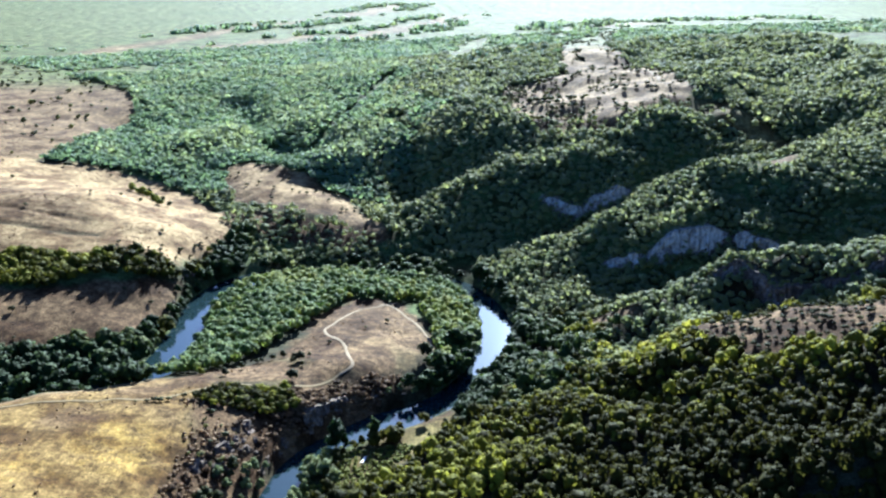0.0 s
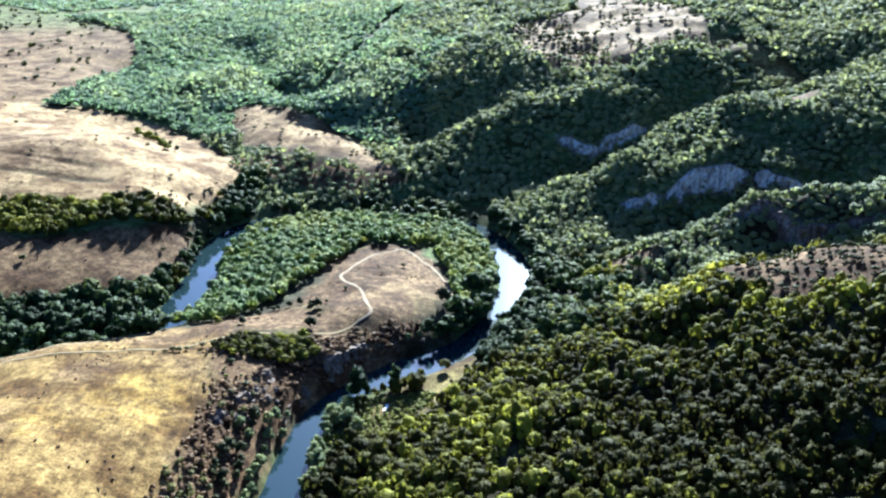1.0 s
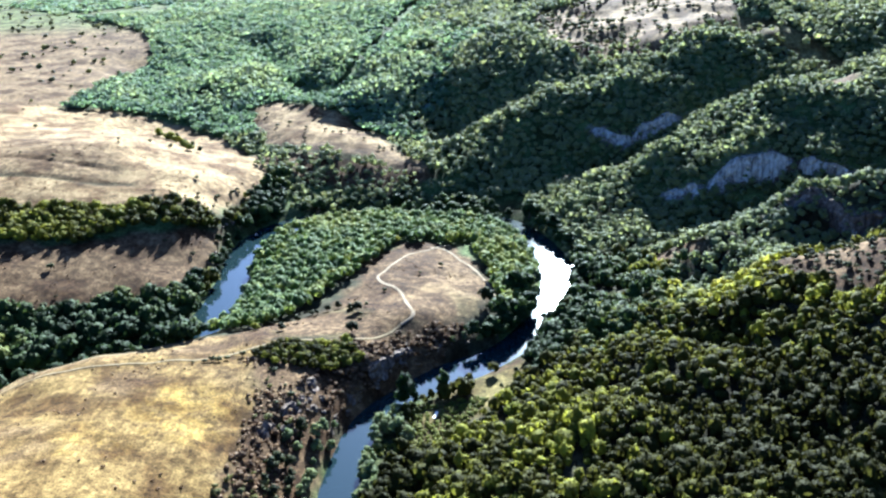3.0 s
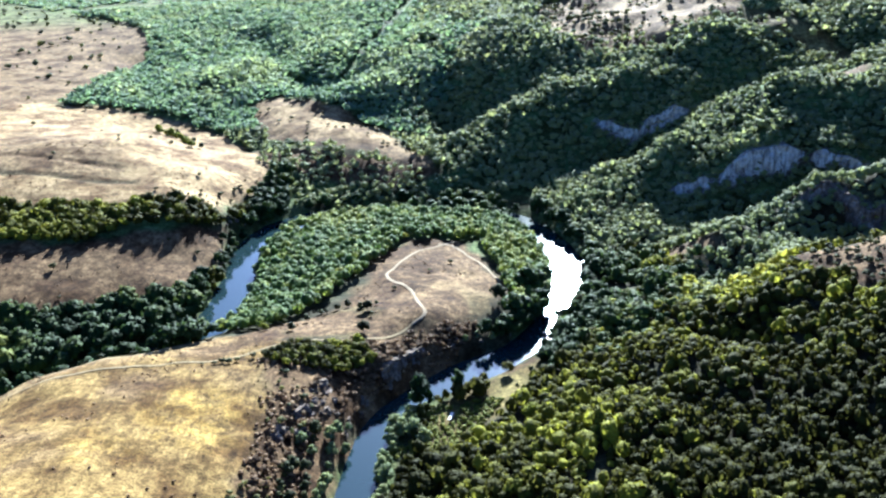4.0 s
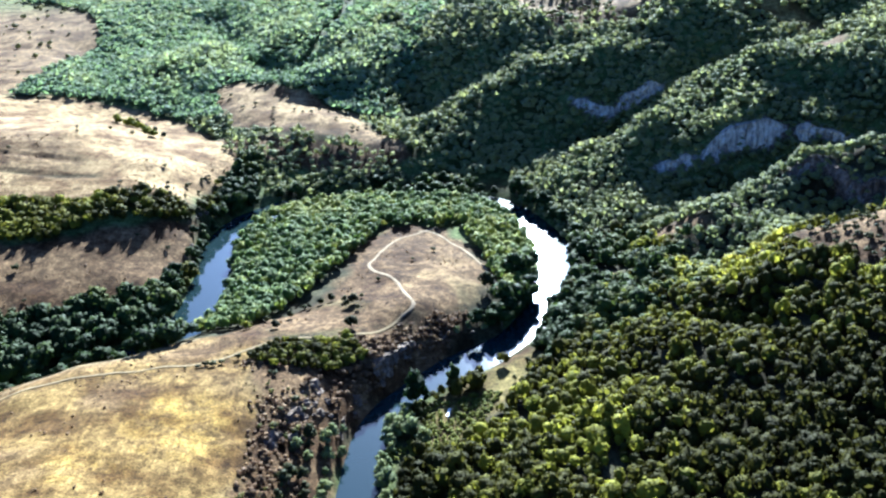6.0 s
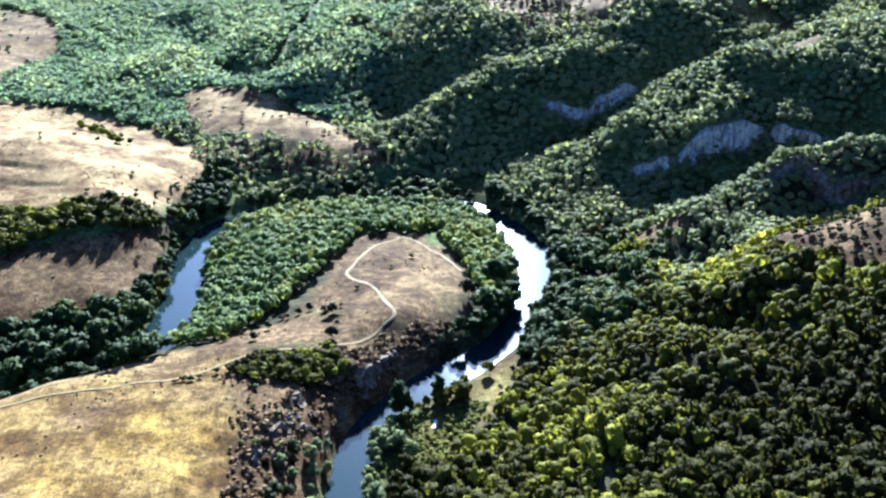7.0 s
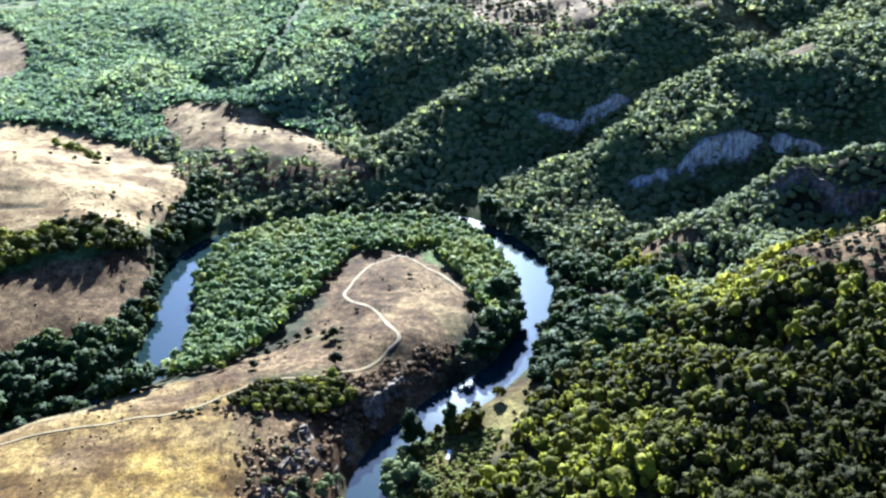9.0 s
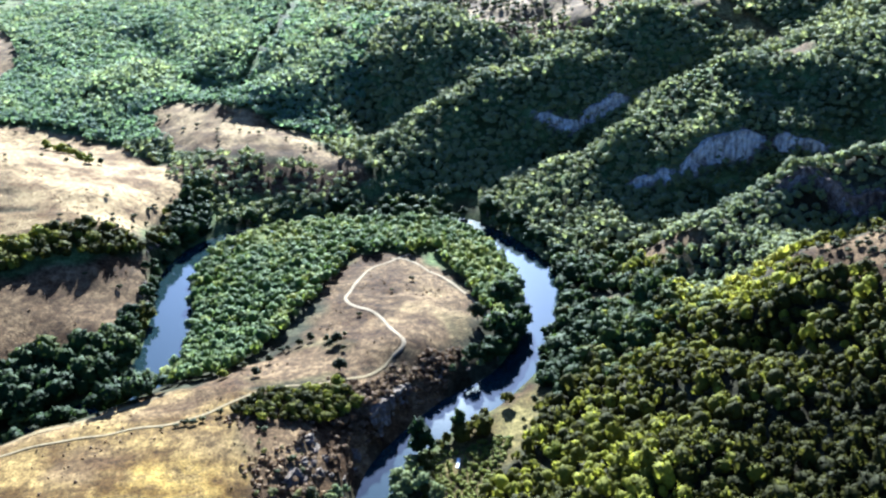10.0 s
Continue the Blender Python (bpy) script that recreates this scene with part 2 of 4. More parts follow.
HAY_HILL_SPOTS = [(-118, 299, 33), (-123, 229, 27), (-62, 193, 29), (-71, 166, 25), (-11, 126, 19), (22, 104, 5), (-60, 118, 9), (-95, 108, 8),
                  (-185, 121, 34), (-137, 178, 18), (-112, 118, 14), (-153, 82, 31), (-185, 72, 33), (-149, 37, 29), (-160, 8, 25), (-196, 27, 24),
                  (-161, -32, 14), (-134, 0, 12), (-176, -52, 13), (-141, -54, 8), (-129, 68, 10), (-215, 150, 42), (-265, 110, 45), (-260, 10, 30),
                  (-260, -80, 15), (-240, -135, 7), (-230, 240, 24), (-170, 245, 20), (-88, 316, 27), (-116, 382, 31), (-146, 469, 36), (-190, 350, 42), (-160, 410, 44)]
FAR_SPOTS = [(-300, 720, 50), (0, 620, 75), (260, 560, 105), (480, 300, 120), (420, -80, 105), (-520, 300, 50), (-520, -100, 42), (700, 800, 120),
             (-800, 900, 45), (0, 1100, 62), (900, 0, 130), (-900, -600, 60), (700, -700, 110), (0, -1000, 70), (-1600, 2200, 42), (0, 2400, 45),
             (1600, 2200, 70), (3000, 600, 100), (-3000, 600, 60), (-900, 5000, 40), (2500, 5000, 60), (-4500, 4000, 40), (0, -4500, 60),
             (4500, -3000, 80), (-4500, -3000, 60)]
LAND = (ISLAND_SPOTS, NECK_SPOTS, OAK_SLOPE_SPOTS, SPUR_SPOTS, BACK_RIDGE_SPOTS, HAY_HILL_SPOTS, FAR_SPOTS)


def along(points, step):
    out = []
    for (x0, y0), (x1, y1) in zip(points, points[1:]):
        n = max(1, int(np.hypot(x1 - x0, y1 - y0) / step))
        out += [(x0 + (x1 - x0) * k / n, y0 + (y1 - y0) * k / n) for k in range(n)]
    return out + [points[-1]]


def smooth_line(points, rounds=2):
    for _ in range(rounds):
        cut = [points[0]]
        for (x0, y0), (x1, y1) in zip(points, points[1:]):
            cut += [(0.75 * x0 + 0.25 * x1, 0.75 * y0 + 0.25 * y1), (0.25 * x0 + 0.75 * x1, 0.25 * y0 + 0.75 * y1)]
        points = cut + [points[-1]]
    return points


BED = smooth_line(RIVER)
KNOTS = np.array([p for group in LAND for p in group] + [(x, y, 1.0) for x, y in along(BED, 28)], float)


def kernel(d):
    return np.sqrt(d * d + 64.0)


def knot_weights():
    n = len(KNOTS)
    d = np.hypot(KNOTS[:, None, 0] - KNOTS[None, :, 0], KNOTS[:, None, 1] - KNOTS[None, :, 1])
    m = np.zeros((n + 3, n + 3))
    m[:n, :n] = kernel(d) - 2.0 * np.eye(n)
    m[:n, n] = m[n, :n] = 1
    m[:n, n + 1:] = KNOTS[:, :2] / 1000
    m[n + 1:, :n] = KNOTS[:, :2].T / 1000
    return np.linalg.solve(m, np.r_[KNOTS[:, 2], 0, 0, 0])


WEIGHTS = knot_weights()


def line_distance(x, y, line):
    best = np.full(x.shape, 1e9)
    for (x0, y0), (x1, y1) in zip(line, line[1:]):
        dx, dy = x1 - x0, y1 - y0
        u = np.clip(((x - x0) * dx + (y - y0) * dy) / (dx * dx + dy * dy), 0, 1)
        best = np.minimum(best, np.hypot(x - x0 - u * dx, y - y0 - u * dy))
    return best


def smoothstep(a, b, v):
    u = np.clip((v - a) / (b - a), 0, 1)
    return u * u * (3 - 2 * u)


def base_height(x, y):
    x, y = np.asarray(x, float), np.asarray(y, float)
    n = len(KNOTS)
    z = WEIGHTS[n] + WEIGHTS[n + 1] * x / 1000 + WEIGHTS[n + 2] * y / 1000
    for (kx, ky, _), w in zip(KNOTS, WEIGHTS[:n]):
        z = z + w * kernel(np.hypot(x - kx, y - ky))
    return z
CLIFFS = {  # each runs with the high ground on its left: line, half its height, reach
    "main": ([(142, 34), (152, 25), (165, 20), (191, 21), (214, 16), (228, 9), (246, 4)], 6.0, 26),
    "back": ([(116, 143), (140, 136), (153, 139), (177, 140), (208, 156)], 5.0, 26),
    "third": ([(184, -52), (200, -57), (213, -77), (240, -88), (290, -98)], 4.5, 18),
    "hay_bank": ([(-128, -24), (-127, 4), (-128, 30), (-121, 52)], 3.0, 12),
    "neck": ([(-74, -226), (-71, -217), (-67, -209), (-61, -196), (-58, -184), (-57, -178)], 3.0, 7),
    "lower": ([(-67, -222), (-64, -215), (-58, -204), (-55, -194), (-50, -183), (-48, -178)], 2.6, 6),
    "bend": ([(-51, -206), (-46, -189), (-40, -174), (-31, -160), (-21, -147), (-9, -136), (5, -128), (16, -122)], 1.4, 9),
}




def cliff_lift(x, y):
    """Turns the even slope along each cliff into a step."""
    lift = np.zeros(np.shape(x))
    for line, half, reach in CLIFFS.values():
        best, signed, end = np.full(np.shape(x), 1e9), np.zeros(np.shape(x)), np.zeros(np.shape(x))
        for k, ((x0, y0), (x1, y1)) in enumerate(zip(line, line[1:])):
            dx, dy = x1 - x0, y1 - y0
            long = np.hypot(dx, dy)
            u = np.clip(((x - x0) * dx + (y - y0) * dy) / long ** 2, 0, 1)
            d = np.hypot(x - x0 - u * dx, y - y0 - u * dy)
            near = d < best
            best = np.where(near, d, best)
            signed = np.where(near, np.sign(dx * (y - y0) - dy * (x - x0)) * d, signed)
            end = np.where(near, (k + u) / (len(line) - 1), end)
        total = sum(np.hypot(q[0] - p[0], q[1] - p[1]) for p, q in zip(line, line[1:]))
        fade = np.clip(np.minimum(end, 1 - end) * 6, 0, 1) * np.clip(0.62 + 0.42 * np.sin(end * total * 0.12 + 1) + 0.3 * np.sin(end * total * 0.31), 0, 1.2)
        lift = lift + half * fade * np.clip(1 - best / reach, 0, 1) * np.clip(signed / 1.2, -1, 1)
    return lift




def half_width(x, y):
    x, y = np.asarray(x, float), np.asarray(y, float)
    pool = 4.0 * np.exp(-(((x - 4) / 19) ** 2) - ((y + 149) / 15) ** 2) + 2.5 * np.exp(-(((x - 70) / 16) ** 2) - ((y + 24) / 20) ** 2)
    return 6.0 + pool + 0.8 * smoothstep(-165, -120, y) + 2.4 * smoothstep(-60, -90, x) * smoothstep(-165, -130, y)




def height(x, y):
    d = line_distance(x, y, BED)
    half = half_width(x, y)
    z = np.maximum(base_height(x, y) + cliff_lift(x, y) * smoothstep(half + 0.5, half + 3, d), 1.5)
    steep = 0.4 * smoothstep(13, 7, line_distance(x, y, CLIFFS["bend"][0])) + smoothstep(13, 7, line_distance(x, y, CLIFFS["hay_bank"][0]))
    s = smoothstep(half - 1.0, half + 9.0 - 5.5 * np.clip(steep, 0, 1), d)
    return -1.5 + (z + 1.5) * s + 1.2 * smoothstep(half - 1, half + 1.5, d) * (1 - s)


def lattice(x, y, size, seed):
    """Smooth value noise from 0 to 1 on a lattice of that size."""
    x, y, lean = np.asarray(x, float) / size, np.asarray(y, float) / size, 0.4 + 0.73 * seed
    x, y = x * math.cos(lean) - y * math.sin(lean), x * math.sin(lean) + y * math.cos(lean)
    i, j = np.floor(x).astype(np.int64), np.floor(y).astype(np.int64)
    u, v = x - i, y - j
    u, v = u * u * (3 - 2 * u), v * v * (3 - 2 * v)

    def chance(a, b):
        h = (a * 374761393 + b * 668265263 + seed * 974634777) & 0xFFFFFFFF
        h = ((h ^ (h >> 13)) * 1274126177) & 0xFFFFFFFF
        return ((h ^ (h >> 16)) & 0xFFFF) / 65535.0

    return (chance(i, j) * (1 - u) + chance(i + 1, j) * u) * (1 - v) + (chance(i, j + 1) * (1 - u) + chance(i + 1, j + 1) * u) * v


def inside(x, y, shape):
    hit = np.zeros(np.shape(x), bool)
    for (x0, y0), (x1, y1) in zip(shape, shape[1:] + shape[:1]):
        if y0 != y1:
            hit ^= ((y0 > y) != (y1 > y)) & (x < (x1 - x0) * (y - y0) / (y1 - y0) + x0)
    return hit


def within(x, y, shape, soft):
    """1 inside the outline, 0 outside, over a soft edge."""
    d = line_distance(x, y, shape + shape[:1])
    return np.clip(0.5 + np.where(inside(x, y, shape), d, -d) / soft, 0, 1)


CLEARING = [(-24, 12), (-8, 12), (12, -2), (21, -36), (27, -75), (20, -101), (4, -119), (-16, -130), (-50, -143), (-74, -149), (-91, -126), (-78, -113), (-56, -94),
            (-46, -65), (-39, -27)]
FIELD = [(-107, -134), (-85, -147), (-76, -161), (-84, -176), (-78, -202), (-82, -250), (-95, -330), (-140, -480), (-380, -480), (-380, -250), (-176, -169), (-150, -157),
         (-128, -147)]
LOW_SLOPE = [(-330, -120), (-190, -84), (-152, -66), (-134, -45), (-128, 0), (-128, 28), (-147, 5), (-200, -10), (-330, -30)]
HAY_HILL = [(-345, 25), (-207, 30), (-173, 33), (-142, 36), (-126, 80), (-110, 120), (-118, 140), (-138, 180), (-158, 212), (-180, 242), (-200, 262), (-262, 290), (-345, 300)]
HAY_KNOLL = [(-150, 282), (-127, 297), (-96, 268), (-46, 218), (-18, 162), (2, 116), (-8, 110), (-35, 143), (-71, 166), (-102, 176), (-124, 196), (-140, 240)]
FAR_HAY = [(-605, 985), (-334, 671), (-308, 621), (-289, 533), (-290, 475), (-303, 353), (-306, 303), (-335, 272), (-345, 258), (-560, 260), (-1000, 800)]
HIGH_HAY = [(106, 430), (110, 330), (128, 268), (163, 252), (192, 250), (222, 258), (264, 278), (276, 340), (272, 430), (262, 560), (290, 800), (400, 1200), (372, 1220), (285, 980), (225, 815),
            (192, 581), (186, 500), (150, 450)]
HIGH_SPARSE = [(116, 449), (98, 317), (126, 233), (171, 226), (235, 255), (262, 268), (185, 292), (138, 350)]
RIDGE_STRIP = [(262, 287), (297, 272), (328, 212), (319, 190), (286, 228), (256, 252)]
FAR_GLADE = [(73, 691), (123, 785), (164, 1160), (122, 1122), (72, 868)]
PLAIN_STRIPS = [[(-512, 1060), (-390, 1330), (-300, 1800), (-330, 1850), (-440, 1420), (-545, 1110)], [(-101, 1230), (60, 1600), (222, 2150), (150, 2200), (10, 1720), (-125, 1330)],
                [(-265, 1700), (-110, 2150), (60, 2800), (-30, 2850), (-180, 2200), (-300, 1780)], [(-320, 1150), (-200, 1290), (-150, 1420), (-180, 1440), (-345, 1210)],
                [(330, 1380), (520, 1500), (900, 1650), (880, 1720), (500, 1570), (320, 1450)], [(700, 1050), (860, 1080), (1000, 1180), (960, 1240), (720, 1110)]]
BEND_BANK = [(14, -158), (28, -151), (33, -143), (31, -136), (24, -142)]
BARE_BROW = [(142, -128), (168, -129), (196, -131), (245, -128), (252, -188), (205, -188), (176, -180), (156, -168), (144, -150)]
GLADE = [(114, -34), (140, -48), (138, -66), (118, -56)]
BANK_MEADOW = [(0, -172), (19, -156), (33, -146), (37, -156), (20, -180), (5, -194), (-6, -208), (-18, -216), (-16, -196), (-14, -184)]
GOLD_PATCHES = [[(-126, -210), (-119, -196), (-107, -190), (-90, -197), (-83, -207), (-82, -225), (-91, -236), (-116, -232)], [(-140, -232), (-120, -236), (-118, -250), (-138, -252)]]
SCRUB_SLOPE = [(-76, -161), (-84, -176), (-78, -202), (-82, -250), (-95, -330), (-78, -330), (-62, -262), (-52, -222), (-43, -192), (-29, -169), (-8, -147), (14, -118),
               (4, -119), (-16, -130), (-50, -143)]
BROWN_NECK = [(-127, -163), (-111, -152), (-97, -138), (-74, -119), (-49, -130), (-48, -143), (-73, -147), (-90, -155), (-112, -166)]
GREY_TURF = [[(-156, -190), (-141, -182), (-123, -183), (-109, -190), (-121, -197), (-129, -208), (-144, -207)], [(-104, -178), (-86, -180), (-76, -205), (-82, -196)], [(-170, -220), (-140, -236), (-150, -262), (-185, -250)]]
KNOLL_FRONT = [(-140, 180), (-100, 172), (-35, 143), (-5, 112), (-30, 108), (-90, 125), (-125, 140)]
THICKET = [(-84, -166), (-76, -156), (-60, -151), (-44, -151), (-37, -160), (-52, -171), (-74, -174)]
OLD_PLOT = [(-300, 188), (-228, 129), (-203, 84), (-215, 68), (-300, 74)]
OLD_FURROWS = [[(-310, 104), (-273, 98), (-251, 94), (-233, 91), (-205, 85)], [(-310, 73), (-264, 70), (-244, 70), (-223, 66), (-192, 65)], [(-255, 20), (-237, 30), (-218, 35)]]
TRODDEN = [(-24, -84), (-6, -70), (8, -52), (14, -70), (6, -92), (-12, -106)]
CREST_BARE = [(250, 84), (268, 78), (286, 90), (284, 108), (262, 102)]
VALE = [(76, -70), (90, -76), (90, -96), (75, -92)]
GAP_LINE = [(-92, 307), (-73, 344), (-46, 427), (-20, 552), (0, 640)]
ISLE_TRACK = smooth_line([(6, 1), (-1, -4), (-8, -9), (-16, -14), (-24, -31), (-30, -47), (-34, -58), (-32, -67), (-26, -76), (-21, -85), (-19, -99), (-17, -112), (-14, -121), (-21, -128)])
NECK_TRACK = smooth_line([(-21, -128), (-28, -137), (-38, -144), (-56, -147), (-70, -150), (-84, -159), (-100, -169), (-123, -171), (-145, -173), (-166, -179), (-230, -206), (-330, -252)])
TRACK = ISLE_TRACK + NECK_TRACK[1:]
SPUR_TRACK = smooth_line([(-4, -3), (4, -6), (13, -24), (22, -49), (27, -74), (27, -92)])
HIGH_TRACK = smooth_line([(108, 440), (135, 410), (170, 385), (215, 372), (248, 360), (262, 390), (262, 440)])
FIELD_TRACK = smooth_line([(-108, -139), (-128, -153), (-150, -164), (-176, -178), (-240, -208), (-330, -250)])


GULLIES = [([(-88, 318), (-116, 382), (-146, 469), (-175, 560)], 9.0, 18.0), (GAP_LINE, 5.0, 9.0), ([(16, 190), (14, 230), (12, 262), (24, 320), (40, 420)], 8.0, 16.0),
           ([(-230, 330), (-262, 400), (-290, 500)], 8.0, 26.0), ([(150, 330), (210, 470), (330, 600)], 6.0, 45.0), ([(330, 230), (360, 330), (420, 520)], 14.0, 45.0)]


def ground_height(x, y):
    d = line_distance(x, y, BED)
    folds = smoothstep(60, 100, np.asarray(x, float)) + smoothstep(20, 50, np.asarray(x, float)) * smoothstep(-170, -200, np.asarray(y, float))
    folds = folds * (1 - np.exp(-(((np.asarray(x, float) - 178) / 40) ** 2) - ((np.asarray(y, float) + 148) / 28) ** 2))
    rough = (lattice(x, y, 26, 1) - 0.5) * (2.0 + 7.0 * np.clip(folds, 0, 1)) + (lattice(x, y, 9, 2) - 0.5) * 1.1 + (lattice(x, y, 44, 3) - 0.5) * 7.0 * np.clip(folds, 0, 1)
    hollow = np.hypot(np.asarray(x, float) + 12, (np.asarray(y, float) + 58) * 0.8)
    pit = 0.9 * np.exp(-(((hollow - 5.5) / 1.8) ** 2)) - 0.7 * np.exp(-((hollow / 3.5) ** 2))
    ditch = sum(np.exp(-((line_distance(np.asarray(x, float), np.asarray(y, float), f) / 1.9) ** 2)) for f in OLD_FURROWS)
    for line, deep, wide in GULLIES:
        rough = rough - deep * np.exp(-((line_distance(np.asarray(x, float), np.asarray(y, float), line) / wide) ** 2))
    return height(x, y) + rough * smoothstep(12, 40, d) + pit - 1.6 * np.minimum(ditch, 1) * (0.3 + lattice(x, y, 15, 14))


def spread(low, high, step, far_low, far_high, growth=1.12):
    line, s = list(np.arange(low, high + step, step)), step
    while line[-1] < far_high:
        s *= growth
        line.append(line[-1] + s)
    s = step
    while line[0] > far_low:
        s *= growth
        line.insert(0, line[0] - s)
    return np.array(line)


def mesh_object(name, verts, faces, mat, parent=None, smooth=False):
    me = bpy.data.meshes.new(name)
    verts, faces = np.asarray(verts, np.float32), np.asarray(faces, np.int32)
    me.vertices.add(len(verts))
    me.vertices.foreach_set("co", verts.ravel())
    k = faces.shape[1]
    me.loops.add(faces.size)
    me.loops.foreach_set("vertex_index", faces.ravel())
    me.polygons.add(len(faces))
    me.polygons.foreach_set("loop_start", np.arange(0, faces.size, k, dtype=np.int32))
    me.polygons.foreach_set("use_smooth", np.full(len(faces), smooth))
    me.update(calc_edges=True)
    me.materials.append(mat)
    ob = new(name, me)
    ob.parent = parent
    return ob


def ground_sheet():
    xs, ys = spread(-330, 330, 2.5, -4900, 4900), spread(-330, 480, 2.7, -4900, 4900)
    gx, gy = np.meshgrid(xs, ys)
    x, y = gx.ravel(), gy.ravel()
    z = ground_height(x, y)
    nx, ny = len(xs), len(ys)
    i = (np.arange(ny - 1)[:, None] * nx + np.arange(nx - 1)[None, :]).ravel()
    ob = mesh_object("ground", np.c_[x, y, z], np.c_[i, i + 1, i + nx + 1, i + nx], GROUND, smooth=True)

    wx = x + (lattice(x, y, 12, 66) - 0.5) * 9 + (lattice(x, y, 5, 67) - 0.5) * 4
    wy = y + (lattice(x, y, 12, 68) - 0.5) * 9 + (lattice(x, y, 5, 69) - 0.5) * 4

    def share(shapes, soft):
        out = np.zeros(len(x))
        for shape in shapes:
            out = np.maximum(out, within(wx, wy, shape, soft))
        return out

    d = line_distance(x, y, BED)
    straw = share([FIELD], 5.0) * (1 - 0.9 * share([BROWN_NECK], 9.0)) * (1 - 0.75 * share(GREY_TURF, 10.0) * smoothstep(0.2, 0.6, lattice(x, y, 9, 13)))
    brown = share([CLEARING, LOW_SLOPE, BARE_BROW, GLADE, SCRUB_SLOPE, HAY_KNOLL, THICKET, CREST_BARE, VALE, FAR_HAY, HIGH_HAY, BEND_BANK, FIELD, BROWN_NECK, KNOLL_FRONT], 6.0)
    brown = np.maximum(brown, share([HIGH_SPARSE, RIDGE_STRIP], 14.0))
    pale = np.maximum(share([HAY_HILL], 7.0), 0.30 * share([FAR_HAY], 9.0))
    pale = np.maximum(pale, smoothstep(0.25, 0.75, share([HIGH_HAY, FAR_GLADE], 40.0) + 0.7 * (lattice(x, y, 22, 8) - 0.5)) * (0.45 + 0.4 * lattice(x, y, 40, 10)))
    pale = np.maximum(pale, 0.3 * share([RIDGE_STRIP], 12.0))
    straw = np.maximum(straw, 0.6 * share([RIDGE_STRIP], 12.0))
    pale = np.maximum(pale, 0.7 * share([HIGH_SPARSE], 12.0) * smoothstep(0.45, 0.65, lattice(x, y, 13, 6)))
    pale = np.maximum(pale, share([HAY_KNOLL], 6.0) * smoothstep(-6, 6, line_distance(x, y, HAY_KNOLL[6:]) - 12) * 0.85)
    pale *= 1 - 0.6 * share([OLD_PLOT], 12.0)
    brown = np.maximum(brown, share([OLD_PLOT], 6.0))
    pale = np.maximum(pale, 0.45 * share([TRODDEN], 10.0) * smoothstep(0.4, 0.7, lattice(x, y, 6, 9)))
    pale = np.maximum(pale, 0.8 * smoothstep(5.0, 1.5, line_distance(x, y, FIELD_TRACK)) * share([FIELD], 4.0))
    # Furrow lines get a dark cover that paints in the shade of their banks.
    for furrow in OLD_FURROWS:
        pale *= 1 - 0.95 * smoothstep(3.5, 1.2, line_distance(x, y, furrow))
        brown = np.maximum(brown, 0.3 * smoothstep(3.5, 1.2, line_distance(x, y, furrow)))
    gold = share(GOLD_PATCHES, 10.0)
    pale = np.maximum(pale, 0.5 * smoothstep(14, 3, line_distance(x, y, FIELD_TRACK)) * share([FIELD], 4.0) * (0.4 + 0.6 * lattice(x, y, 8, 20)))
    straw = np.maximum(straw, 0.7 * share([BANK_MEADOW], 6.0))
    green = np.maximum(0.22 * share([BANK_MEADOW], 6.0), smoothstep(16, 10, d) * (1 - brown) * (1 - smoothstep(14, 8, line_distance(x, y, CLIFFS["bend"][0]))) * 0.7)
    green = np.maximum(green, 0.2 * smoothstep(0.55, 0.75, lattice(x, y, 14, 12)) * share([CLEARING], 5.0) * smoothstep(-70, -110, y))
    pale = np.maximum(pale, 0.75 * share(PLAIN_STRIPS, 14.0) * (0.5 + 0.5 * lattice(x, y, 90, 18)))
    plain_land = smoothstep(640, 780, y)
    # Pale and green cover over the plain paints in its bright haze.
    pale = np.maximum(pale, plain_land * (0.12 + 0.40 * lattice(x * 0.5, y - 0.5 * x, 160, 21)))
    green = np.maximum(green, 0.75 * plain_land * (1 - share(PLAIN_STRIPS, 14.0)))
    green = np.maximum(green, 0.4 * share([RIDGE_STRIP], 10.0))
    # Green floor under the hill woods: colour that lifts the shade between crowns.
    green = np.maximum(green, 0.75 * smoothstep(-40, 0, y) * smoothstep(0, 30, d) * (1 - brown) * (1 - pale) * (1 - plain_land) * (1 - share([HAY_HILL, HAY_KNOLL, FAR_HAY, LOW_SLOPE, HIGH_HAY], 8.0)))
    rock = np.zeros(len(x))
    for line, half, reach in CLIFFS.values():
        rock = np.maximum(rock, smoothstep(3.6, 2.0, line_distance(x, y, line)) * (half > 3.5))
    for name, sides in (("cover", (straw, green, gold)), ("soil", (pale, brown, rock))):
        layer = ob.data.attributes.new(name, "FLOAT_COLOR", "POINT")
        layer.data.foreach_set("color", np.c_[sides[0], sides[1], sides[2], np.ones(len(x))].astype(np.float32).ravel())
    return tagged(ob, "dry rolling ground of straw grass and woodland floor", "ground", kind="structure")


ground_sheet()


